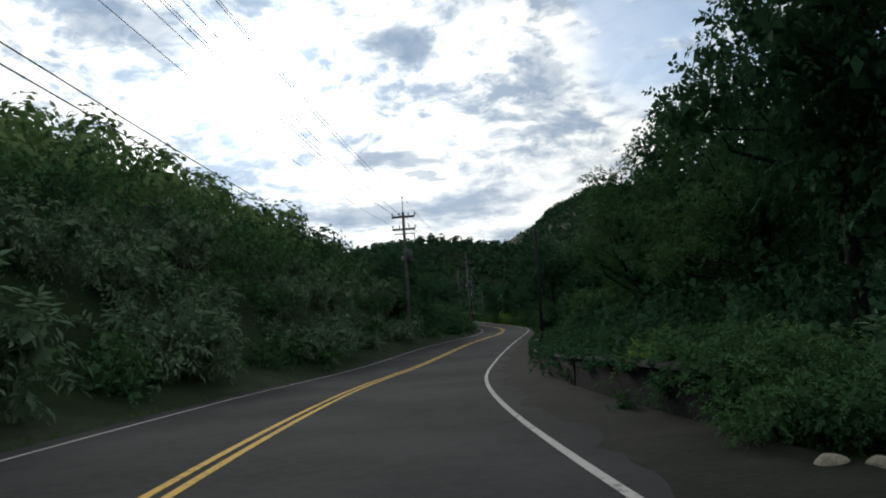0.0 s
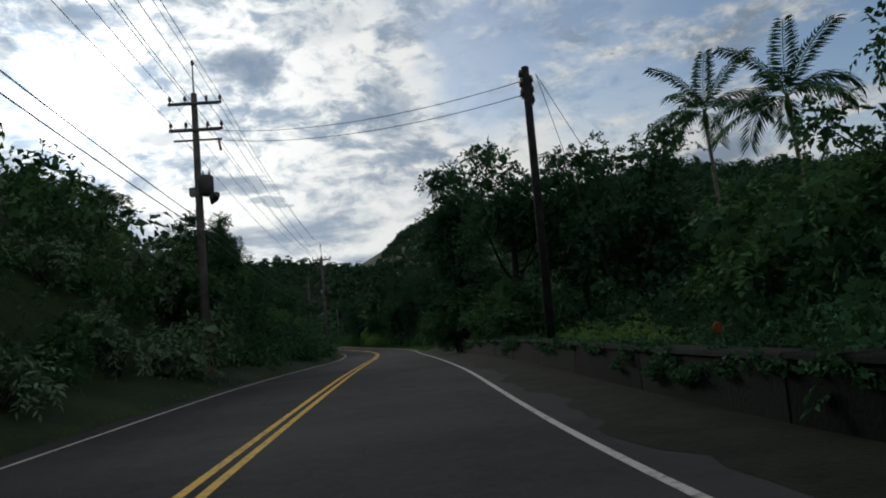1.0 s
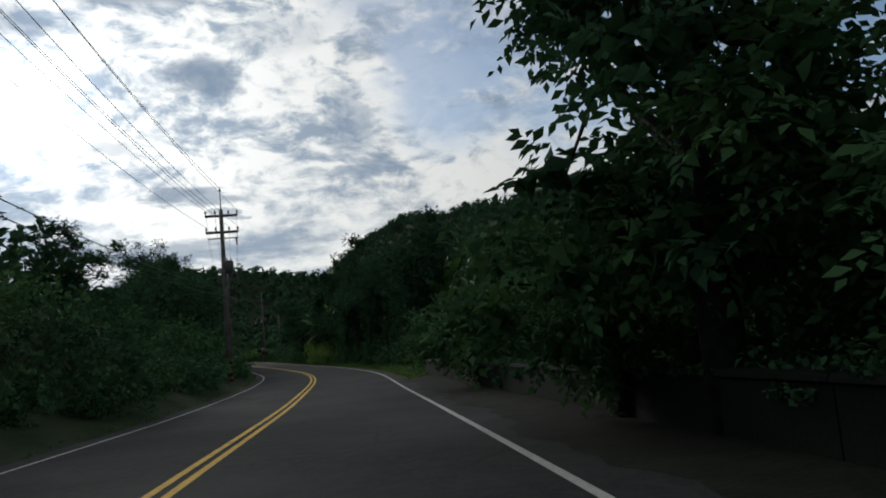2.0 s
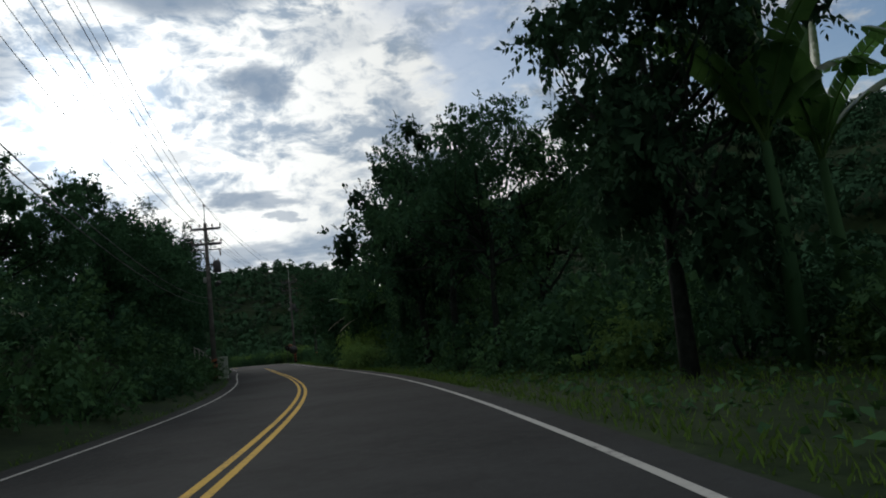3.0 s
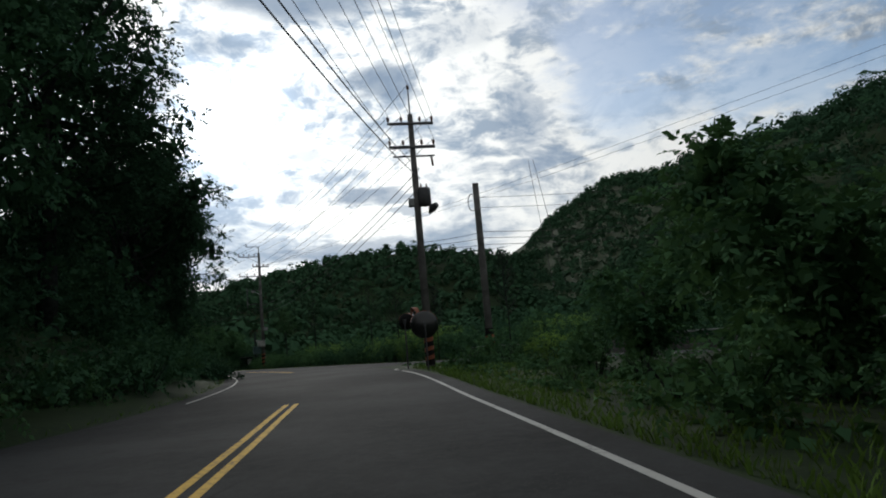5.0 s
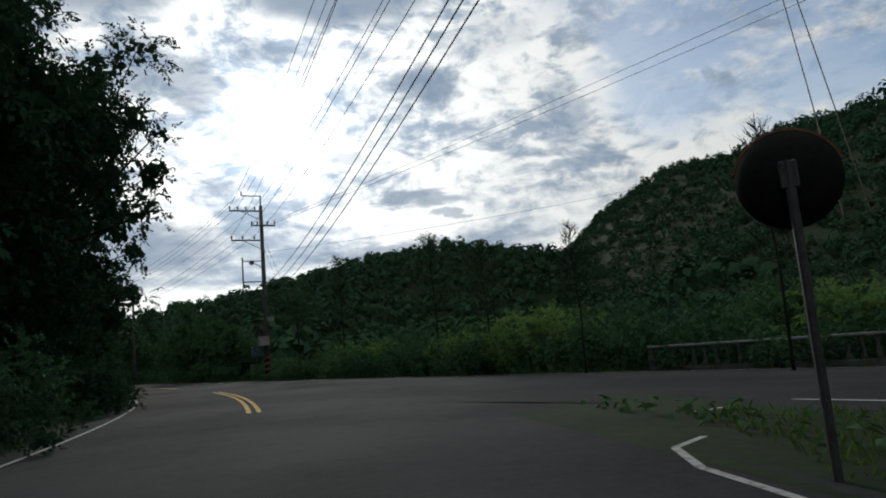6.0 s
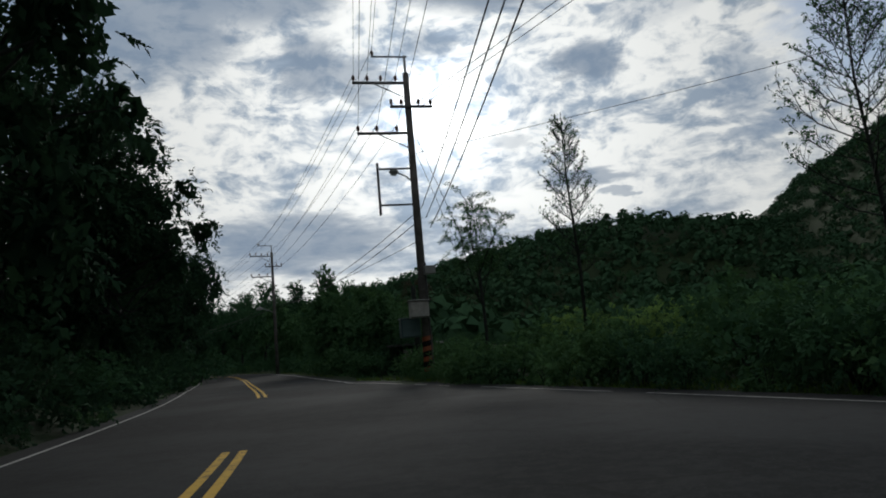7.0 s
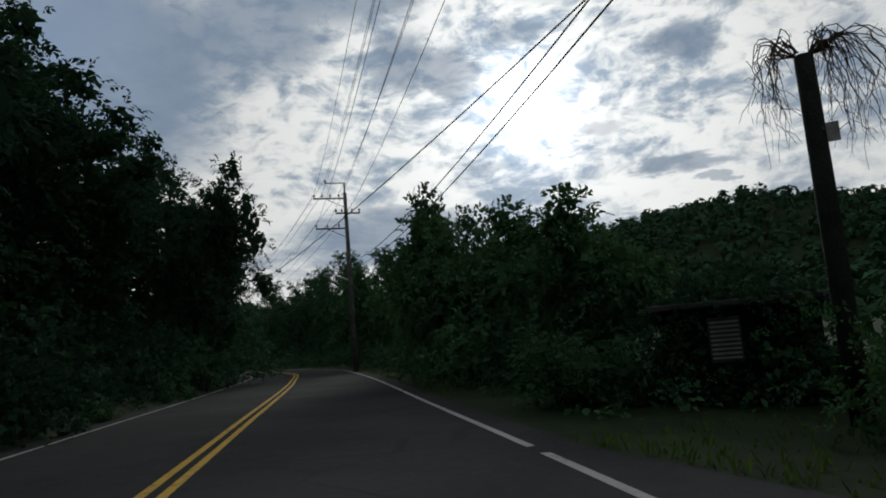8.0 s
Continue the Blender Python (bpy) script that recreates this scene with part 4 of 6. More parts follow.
# bushes before the feet of the leafless trees
for kind, x, y, s in (("shrub", 2.0, 229.2, 0.8), ("round", 2.9, 229.0, 0.62), ("dark", 1.2, 229.9, 0.8), ("shrub", 4.5, 225.3, 0.8), ("round", 5.3, 225.0, 0.6), ("dark", 3.7, 226.2, 0.8), ("round_dark", -3.6, 235.0, 0.55), ("round_dark", -6.7, 237.5, 0.45), ("shrub", -7.6, 238.0, 0.6),
                      ("shrub", 11.0, 165.4, 0.7), ("dark", 11.3, 166.3, 0.8), ("shrub", 10.9, 167.6, 0.65)):
    bush(kind, x, y, s, 1.1)
# yellow-green shrubs on the bank behind the tall trunks, in place of sunlight on it
for x, y, s in ((20.0, 128.5, 1.1), (21.8, 131.0, 1.3), (23.5, 128.0, 1.3), (19.6, 132.4, 1.1), (22.6, 134.6, 1.4), (25.0, 132.5, 1.5), (20.8, 136.6, 1.2), (24.8, 137.4, 1.4)):
    bush("pale", x, y, s, 1.15)
for x, y, s in ((12.7, 149.5, 0.9), (12.9, 152.0, 1.0), (12.5, 154.2, 0.8), (13.4, 147.2, 0.9)):
    bush("pale", x, y, s, 1.1)
# yellow-green thicket on the right
for x, y, s in ((13.2, 159.5, 1.25), (13.9, 160.9, 1.4), (14.7, 157.0, 1.4), (14.6, 153.6, 1.15), (13.2, 156.0, 0.9), (15.6, 155.0, 1.3)):
    bush("fine", x, y, s, 1.38)
# dark shrubs along its foot, standing in for the shadow there
for x, y, s in ((12.3, 157.6, 0.85), (12.2, 159.6, 0.9), (12.1, 161.6, 0.88), (12.3, 163.6, 0.9), (12.9, 155.3, 0.8), (13.1, 165.4, 0.95)):
    bush("dark", x, y, s, 0.95)
for kind, lots in THICKET.items():
    if lots:
        tagged(new("undergrowth", quad_mesh("undergrowth", np.concatenate(lots), BUSHES[kind][1])), "tangled undergrowth filling the wood's edge", "undergrowth", kind="stuff")


def woodland(name, x0, x1, y0, y1, spacing, dome, per, leaf, keep, label, mat=FAR_LEAF):
    """Closed canopy far from the road, as one mass of crowns."""
    reseed(int(x1 + y1 + 1000))
    nx, ny = int((x1 - x0) / spacing), int((y1 - y0) / spacing)
    gx, gy = np.meshgrid(np.linspace(x0, x1, nx), np.linspace(y0, y1, ny), indexing="ij")
    gx, gy = gx.ravel() + rng.normal(size=gx.size) * spacing * 0.3, gy.ravel() + rng.normal(size=gx.size) * spacing * 0.3
    ok = keep(gx, gy)
    gx, gy = gx[ok], gy[ok]
    h = dome * (0.5 + 1.2 * rng.random(len(gx)) ** 2)
    c = np.stack([gx, gy, land(gx, gy) + h * 0.55], 1)
    r = np.stack([dome * (0.7 + 0.4 * rng.random(len(gx)))] * 2 + [h * 0.7], 1)
    q = np.concatenate([leaves(c, r, len(c) * per, leaf, leaf * 0.7, shell=0.85, flat=0.8, order=7.0),
                        leaves(c, r * 0.80, len(c) * max(per // 3, 8), leaf * 1.35, leaf * 1.1, shell=0.7, flat=0.6, order=4.0)])
    tagged(new(name, quad_mesh(name, q, mat)), label, "woods", kind="stuff")


woodland("woodland", -58, -9, -40, 70, 3.7, 2.3, 78, 0.48, lambda x, y: x - road_x(y) < -12.5, "olive scrub and small trees clothing the bank", SCRUB)
woodland("woodland", -72, -9, 70, 330, 4.3, 2.7, 52, 0.56, lambda x, y: x - road_x(y) < -12.5, "dense dark wooded bank above the road")
woodland("woodland", 14, 62, -20, 330, 4.4, 2.3, 105, 0.44, lambda x, y: (np.hypot(x - 18.0, y - 53.6) > 6.5) & (x - road_x(y) > 17) & (arm_coords(x, y)[1] < -16) | (x - road_x(y) > 17) & (y < 175) & (arm_coords(x, y)[1] > 12), "green scrub on the foot of the slope")
woodland("woodland", 62, 158, 40, 420, 5.4, 3.2, 84, 0.80, lambda x, y: x > 62, "wooded hillside rising to a long ridge")
woodland("woodland", 62, 160, 420, 960, 6.0, 3.6, 26, 1.5, lambda x, y: x > 62, "far wooded shoulder of the ridge")
woodland("woodland", -330, 62, 335, 800, 8.5, 5.0, 22, 2.6, lambda x, y: (y > 520) | (np.abs(x - road_x(np.clip(y, -60, 350))) > 25), "distant wooded ridge across the valley")


def build_cover():
    """Creepers and weeds that carpet the banks on both sides."""
    n = 70000
    y = rng.random(n) * 300 - 10
    u = np.where(rng.random(n) < 0.5, -1, 1) * (5.0 + rng.random(n) ** 1.3 * 13)
    x, yy, _ = beside(y, u)
    s, w = arm_coords(x, yy)
    ok = ~((s > -3) & (s < 110) & (w > -1.2) & (w < ARM_WIDTH + 1.0)) & ~((u > 0) & (u < 6.4) & (y < 98)) & ~((u > 0) & (y > 205) & (y < 245))
    c = np.stack([x, yy, land(x, yy) + 0.06], 1)[ok]
    q = leaves(c, np.full(len(c), 0.14), len(c), 0.16, 0.10, flat=0.6)
    tagged(new("ground_cover", quad_mesh("ground_cover", q, LEAF_MID)), "low creepers and weeds carpeting the bank", "ground cover", kind="stuff")


build_cover()


def build_grass():
    n = 52000
    y = rng.random(n) * 330 - 8
    side = np.where(rng.random(n) < 0.5, -1, 1)
    edge = np.where(side > 0, right_edge(y) + 0.1, -left_edge(y) + 0.1)
    u = side * (edge + rng.random(n) ** 1.5 * 3.2)
    x, yy, z = beside(y, u)
    s, w = arm_coords(x, yy)
    ok = ~((side > 0) & (y > 199) & (y < 252)) & ~((s > -3) & (w > -0.8) & (w < ARM_WIDTH + 0.4)) & ~((side > 0) & (y > -10) & (y < 96))
    p = np.stack([x, yy, z], 1)[ok]
    m = 16000
    s = rng.random(m) * 90 - 4
    q = ARM_A + ARM_DIR * s[:, None] + ARM_IN * (-0.8 - rng.random(m) ** 1.5 * 2.6)[:, None]
    p = np.concatenate([p, np.stack([q[:, 0], q[:, 1], level(q[:, 0], q[:, 1])], 1)])
    m = 9000      # the grassy corner on the right
    c = np.stack([6.6 + rng.random(m) * 7.0, 192 + rng.random(m) * 12.0], 1)
    s, w = arm_coords(c[:, 0], c[:, 1])
    uu = offset(c[:, 0], c[:, 1])
    c = c[(w > ARM_WIDTH + 0.7) & (uu > 4.4)]
    p = np.concatenate([p, np.stack([c[:, 0], c[:, 1], level(c[:, 0], c[:, 1])], 1)])
    m = 9000      # the open grass beside the bend
    gy = 97 + rng.random(m) * 21
    gx, gy, gz = beside(gy, 4.4 + rng.random(m) ** 1.2 * 6.0)
    p = np.concatenate([p, np.stack([gx, gy, land(gx, gy)], 1)])
    m = 22000     # the green verge before the woods
    gy = 118 + rng.random(m) * 74
    gx, gy, gz = beside(gy, 4.25 + rng.random(m) ** 1.4 * 2.4)
    p = np.concatenate([p, np.stack([gx, gy, land(gx, gy)], 1)])
    p[:, 2] -= 0.08
    k = len(p)
    a = rng.random(k) * 6.283
    side = np.stack([np.cos(a), np.sin(a), np.zeros(k)], 1)
    hgt = (0.07 + 0.17 * rng.random(k) ** 2)[:, None]
    tip = p + np.array((0, 0, 1)) * hgt + side[:, [1, 0, 2]] * hgt * 0.5
    mid = (p + tip) / 2 + np.array((0, 0, 1)) * hgt * 0.15
    w = side * 0.014
    tagged(new("grass", quad_mesh("grass", np.stack([p - w * 0.7, mid - w, tip, mid + w], 1), GRASS)), "rough green grass and weeds along the verge", "grass", kind="stuff")


build_grass()

# ---------------------------------------------------------------- poles and wires


def insulator(parent, x, y, z):
    g = Geo()
    g.tube([(x, y, z), (x, y, z + 0.07), (x, y, z + 0.08), (x, y, z + 0.14), (x, y, z + 0.15), (x, y, z + 0.24), (x, y, z + 0.27)], [0.025, 0.025, 0.075, 0.055, 0.07, 0.05, 0.03], 8)
    part("insulator", g, CERAMIC, parent, "brown ceramic insulator", True)


def pole_shaft(ob, h, r0=0.19, r1=0.12, mat=CONCRETE):
    part("shaft", Geo().tube([(0, 0, -0.6), (0, 0, h * 0.5), (0, 0, h)], [r0, (r0 + r1) / 2, r1], 16), mat, ob, smooth=True)


def stripes(ob, r, turns=4, base=0.1):
    """Slanting warning bands round the foot of a pole."""
    part("warning_sleeve", Geo().tube([(0, 0, base), (0, 0, base + 1.5)], r + 0.006, 20, False), BLACK, ob, "black warning sleeve with orange bands")
    for k in range(turns):
        g = Geo()
        n = 14
        v = []
        for i in range(n + 1):
            a = i / n * math.pi * 2
            z = base + 0.05 + k * 0.38 + 0.25 * (i / n)
            for dz in (0, 0.17):
                v.append(((r + 0.012) * math.cos(a), (r + 0.012) * math.sin(a), z + dz))
        g.add(v, [(2 * i, 2 * i + 2, 2 * i + 3, 2 * i + 1) for i in range(n)])
        part("orange_band", g, ORANGE, ob)


def crossarm(ob, z, x0, x1, pins, brace=True, y=0.14):
    part("crossarm", Geo().box(((x0 + x1) / 2, y, z), (x1 - x0, 0.09, 0.10), bevel=0.01), DARK_STEEL, ob)
    for p in pins:
        insulator(ob, p, y, z + 0.05)
    if brace:
        far = x0 if abs(x0) > abs(x1) else x1
        part("brace", Geo().tube([(far * 0.6, y, z - 0.04), (0.05 * (1 if far > 0 else -1), y, z - 0.62)], 0.022, 6), DARK_STEEL, ob)


def transformer(ob, x, y, z, r=0.28, h=0.8, mat=DARK_STEEL):
    tank = part("transformer", Geo().tube([(x, y, z), (x, y, z + 0.03), (x, y, z + h - 0.05), (x, y, z + h)], [r * 0.9, r, r, r * 0.85], 16), mat, ob, "grey cylindrical transformer tank", True)
    for dx in (-0.12, 0.12):
        part("bushing", Geo().tube([(x + dx, y, z + h), (x + dx, y, z + h + 0.1), (x + dx, y, z + h + 0.22)], [0.05, 0.04, 0.02], 8), CERAMIC, tank)
    part("hanger", Geo().box((x * 0.5, y * 0.5, z + h * 0.75), (abs(x) + 0.1, abs(y) + 0.08, 0.08)), DARK_STEEL, ob)


def lamp_arm(ob, z, reach, y=0.0):
    part("lamp_arm", Geo().tube([(0.05, y, z - 0.5), (reach * 0.35, y, z - 0.15), (reach * 0.75, y, z)], 0.03, 8), STEEL, ob)
    head = part("lamp_head", Geo().tube([(reach * 0.7, y, z), (reach * 0.8, y, z + 0.04), (reach, y, z + 0.06), (reach * 1.12, y, z + 0.02)], [0.04, 0.11, 0.13, 0.05], 10), TANK, ob, "grey street lamp head", True)
    part("lens", Geo().tube([(reach * 0.8, y, z - 0.05), (reach * 1.05, y, z - 0.03)], 0.075, 8), WHITE_PAINT, head)


def line_pole(x, y, z_arm, heading, label, kit, lean=(0, 0)):
    """A concrete pole with its crossarms square to the line; heading is the way that the line runs."""
    z0 = float(land(x, y))
    m = Matrix.Translation((x, y, z0)) @ Euler((radians(lean[0]), radians(lean[1]), radians(heading))).to_matrix().to_4x4()
    ob = thing("utility_pole", m, label, "utility pole", "power line poles")
    h = z_arm - z0
    pole_shaft(ob, h + 0.35)
    kit(ob, h)
    return ob


def kit_double(ob, h, tank=(0.34, -3.9)):
    part("top_rod", Geo().tube([(0, 0, h + 0.3), (0, 0, h + 1.55)], [0.04, 0.03], 8), STEEL, ob)
    insulator(ob, 0.0, 0.0, h + 1.5)
    crossarm(ob, h, -1.05, 1.05, (-1.0, -0.4, 0.45, 1.0), False)
    crossarm(ob, h - 1.1, -1.05, 1.05, (-1.0, -0.4, 0.45, 1.0), False)
    for z in (h, h - 1.1):
        part("crossarm", Geo().box((0, -0.16, z - 0.14), (2.0, 0.07, 0.08), bevel=0.01), DARK_STEEL, ob)
    part("crossarm", Geo().box((0.05, 0.14, h - 1.55), (1.9, 0.06, 0.07)), DARK_STEEL, ob)
    part("cutout", Geo().tube([(0.85, 0.2, h - 1.55), (0.9, 0.25, h - 2.0)], 0.05, 8), CERAMIC, ob)
    transformer(ob, tank[0], -0.1, h + tank[1])
    part("junction_box", Geo().box((-0.22, 0.1, h - 3.7), (0.3, 0.3, 0.36), bevel=0.03), TANK, ob)
    part("flood_lamp", Geo().tube([(0.5, -0.1, h - 4.25), (0.62, -0.25, h - 4.05), (0.8, -0.45, h - 3.95)], [0.05, 0.2, 0.12], 10), DARK_STEEL, ob)
    stripes(ob, 0.195)


def kit_side(ob, h):
    part("top_bar", Geo().tube([(-1.35, 0, h + 1.05), (0.1, 0, h + 1.05)], 0.035, 6), DARK_STEEL, ob)
    part("top_rod", Geo().tube([(0, 0, h + 0.3), (0, 0, h + 1.1)], [0.06, 0.05], 8), STEEL, ob)
    insulator(ob, -1.3, 0.0, h + 1.05)
    crossarm(ob, h, -2.15, 0.15, (-2.1, -1.55, -1.0, -0.4))
    crossarm(ob, h - 1.1, -0.75, 0.95, (-0.7, -0.3, 0.4, 0.9), False, -0.14)
    crossarm(ob, h - 2.1, -2.1, 0.15, (-2.05, -1.3, -0.5))


def kit_lamp_bracket(ob, h):
    kit_side(ob, h)
    for z in (h - 3.6, h - 5.05):
        part("bracket_arm", Geo().box((-0.72, 0, z), (1.5, 0.07, 0.07), bevel=0.01), DARK_STEEL, ob)
    part("bracket_post", Geo().box((-1.42, 0, h - 4.4), (0.09, 0.09, 2.1), bevel=0.01), DARK_STEEL, ob)
    lamp_arm(ob, h - 3.75, -0.85, 0.06)
    part("meter_box", Geo().box((0.25, -0.25, h - 7.7), (0.42, 0.35, 0.32), bevel=0.02), TANK, ob)
    box = part("equipment_box", Geo().box((-0.30, -0.34, h - 9.2), (0.70, 0.42, 0.62), bevel=0.03), WHITE_PAINT, ob, "weathered off-white steel equipment box")
    part("box_door", Geo().box((-0.30, -0.56, h - 9.2), (0.58, 0.02, 0.5), bevel=0.004), WHITE_PAINT, box)
    part("rain_hood", Geo().box((-0.30, -0.36, h - 8.86), (0.78, 0.5, 0.05), bevel=0.01), TANK, box)
    teal = part("transformer_box", Geo().box((-0.55, 0.45, h - 9.85), (0.75, 0.6, 0.7), bevel=0.04), TEAL, ob, "large blue-green steel equipment case")
    part("lid", Geo().box((-0.55, 0.45, h - 9.475), (0.81, 0.66, 0.05), bevel=0.015), TEAL, teal)
    part("conduit", Geo().tube([(0.12, -0.15, 0.0), (0.12, -0.15, h - 7.4)], 0.04, 8), DARK_STEEL, ob)
    stripes(ob, 0.195)


P0 = (-9.0, -2.0, 12.0)
P1 = (-3.32, 61.64, 10.06)
PM = (3.63, 114.07, 9.40)
P3 = (2.85, 152.3, 9.4)
P4 = (7.35, 198.75, 10.1)
P5 = (-10.25, 242.64, 11.32)
P6 = (-37.85, 280.0, 11.58)
P8 = (-75.0, 318.0, 12.0)
LINE = [P0, P1, PM, P3, P4, P5, P6, P8]


def run_heading(i):
    a, b = LINE[max(i - 1, 0)], LINE[min(i + 1, len(LINE) - 1)]
    return math.degrees(math.atan2(-(b[0] - a[0]), b[1] - a[1]))


DOUBLE = "grey concrete utility pole with two crossarms and a transformer"
for i in (1, 2):
    line_pole(*LINE[i], run_heading(i), DOUBLE, kit_double)
line_pole(*P3, run_heading(3), "grey concrete utility pole with a transformer hung beside it", lambda ob, h: kit_double(ob, h, (0.64, -3.25)))
line_pole(*P4, run_heading(4), "thick concrete utility pole with an orange and black striped foot", kit_double)
line_pole(*P5, run_heading(5), "concrete utility pole with side crossarms, lamp bracket and pale equipment box", kit_lamp_bracket)
p6 = line_pole(*P6, run_heading(6), "concrete utility pole with side crossarms and a street lamp", kit_side)
lamp_arm(p6, 6.5, -1.6)

# plain poles
def plain_pole(x, y, top, label, r=0.14, lean=(0, 0), mat=CONCRETE):
    z0 = float(land(x, y))
    ob = thing("utility_pole", Matrix.Translation((x, y, z0)) @ Euler((radians(lean[0]), radians(lean[1]), 0)).to_matrix().to_4x4(), label, "utility pole", "service poles")
    pole_shaft(ob, top - z0, r * 1.2, r, mat)
    return ob, top - z0


p2, h2 = plain_pole(6.62, 50.4, 6.95, "plain tarred wooden pole carrying thin service wires", 0.105, (0, 0.6), WOOD_POLE)
for k in range(3):
    insulator(p2, -0.14, 0, h2 - 0.35 - 0.28 * k)
    insulator(p2, 0.14, 0, h2 - 0.5 - 0.28 * k)
p4b, h4b = plain_pole(10.2, 201.2, 7.6, "second concrete pole with a coil of cable", 0.15)
part("cable_coil", Geo().tube([(-0.22 + 0.2 * math.cos(a), 0.1, h4b - 0.9 + 0.42 * math.sin(a)) for a in np.linspace(0, 12.4, 26)], 0.02, 5), CABLE, p4b)
stripes(p4b, 0.2, 3)
P7X, P7Y, P7Z = -12.3, 247.6, 3.6
p7, h7 = plain_pole(P7X, P7Y, P7Z, "cut-off dark pole overgrown with hanging dry vines", 0.105, (0, 0), WOOD_POLE)
part("name_plate", Geo().box((0.16, -0.09, h7 - 0.95), (0.13, 0.02, 0.22), bevel=0.005), WHITE_PAINT, p7, "small white plate")
part("strap", Geo().box((0.12, -0.075, h7 - 0.9), (0.2, 0.03, 0.03)), DARK_STEEL, p7)


def sag(a, b, drop, n=14):
    a, b = Vector(a), Vector(b)
    return [a.lerp(b, t) - Vector((0, 0, 4 * drop * t * (1 - t))) for t in [i / n for i in range(n + 1)]]


def wire(a, b, drop=0.6, r=0.011, label="thin black overhead power line"):
    tagged(new("power_line", Geo().tube(sag(a, b, drop), r, 4, False).mesh("power_line", CABLE)), label, "power line", "overhead wires")


def arm_point(i, across, dz):
    h = radians(run_heading(i))
    x, y, z = LINE[i]
    return (x + math.cos(h) * across, y + math.sin(h) * across, z + dz)


SLOTS_DOUBLE = [(-1.0, 0.32), (-0.4, 0.32), (1.0, 0.32), (-1.0, -0.78), (0.45, -0.78), (1.0, -0.78), (0.0, 1.8)]
SLOTS_SIDE = [(-2.1, 0.32), (-1.55, 0.32), (-0.4, 0.32), (-2.05, -1.78), (-1.3, -1.78), (-0.5, -1.78), (-1.3, 1.35)]
LOW_CABLE = (-4.4, -5.0, -5.0, -5.0, -2.2, -5.2, -4.5, -4.5)    # below the main arm, pole by pole
for i in range(len(LINE) - 1):
    sa, sb = (SLOTS_SIDE if j >= 5 else SLOTS_DOUBLE for j in (i, i + 1))
    for a, b in zip(sa, sb):
        wire(arm_point(i, *a), arm_point(i + 1, *b), 0.9 if i else 1.2)
    for k in range(3 if i == 4 else 2):
        za, zb = (LOW_CABLE[j] - 0.4 * k for j in (i, i + 1))
        wire(arm_point(i, 0.2, za), arm_point(i + 1, 0.2 + 0.15 * k * (i == 4), zb), 0.9, 0.016, "thick black telephone cable between poles")
wire((6.75, 50.4, 6.6), arm_point(1, 0.6, -1.2), 0.5)
wire((6.75, 50.4, 6.2), arm_point(1, 0.6, -1.6), 0.5)
for x, y in ((11.8, 51.2), (9.3, 50.9)):
    wire((7.0, 50.4, 6.75), (x, y, float(land(x, y)) - 0.05), 0.0, 0.009, "slanting thin stay wire")
wire(arm_point(5, 0.2, -1.0), (48.0, 196.0, 17.0), 0.7)
wire(arm_point(5, 0.6, -1.0), (48.6, 196.0, 16.4), 0.7)
wire(arm_point(5, 0.1, -3.0), (34.0, 238.0, 12.0), 0.7)
wire((10.3, 201.2, 6.9), (34.0, 200.0, 7.0), 0.4)
wire((10.3, 201.2, 6.4), (34.0, 200.0, 6.4), 0.4)
for dz in (0.0, -0.3, -0.62):      # cables past the second pole at the corner
    wire((7.35, 199.0, 4.6 + dz * 0.5), (10.4, 201.1, 5.2 + dz), 0.05, 0.014, "thick black telephone cable between poles")
    wire((10.4, 201.1, 5.2 + dz), (34.0, 214.0, 7.6 + dz), 0.5, 0.014, "thick black telephone cable between poles")
for dx in (0.0, 0.9):
    wire((15.5 + dx * 0.4, 217.7, 12.9), (16.3 + dx, 217.4, 3.5), 0.0, 0.02, "slanting thin stay wire")
wire((-10.2, 242.8, 8.6), (-9.0, 248.0, 1.8), 0.0, 0.01, "slanting thin stay wire")
wire(arm_point(5, 0, -6.5), (-36.0, 266.0, 4.0), 0.5)

# ---------------------------------------------------------------- roadside things


def build_wall():
    """Low mossy concrete wall on the right, cast in lengths, with a coping; its colour holds the trees' shade."""
    wall = new("wall_roadside")
    tagged(wall, "low mossy concrete wall, coloured dark for tree shade, with weeds spilling over it", "wall", kind="structure")

    def run(y0, y1, u0, u1, z0, z1):
        g, v = Geo(), []
        ys = np.linspace(y0, y1, 4)
        for y in ys:
            for u, z in ((u0 - 0.02, z0), (u0, z1 - 0.02), (u0 + 0.02, z1), (u1, z1), (u1, z0)):
                x, yy, zz = beside(y, u)
                v.append((float(x), float(yy), float(zz) + z))
        f = [(5 * i + k, 5 * i + (k + 1) % 5, 5 * i + 5 + (k + 1) % 5, 5 * i + 5 + k) for i in range(3) for k in range(5)]
        return g.add(v, f + [(4, 3, 2, 1, 0), (15, 16, 17, 18, 19)])

    y = 7.2
    while y < 96:
        tilt = rng.normal() * 0.012
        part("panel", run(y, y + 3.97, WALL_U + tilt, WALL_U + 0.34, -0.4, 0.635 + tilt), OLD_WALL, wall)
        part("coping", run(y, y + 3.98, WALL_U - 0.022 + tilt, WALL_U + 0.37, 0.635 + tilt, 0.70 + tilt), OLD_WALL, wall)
        y += 4.0


build_wall()


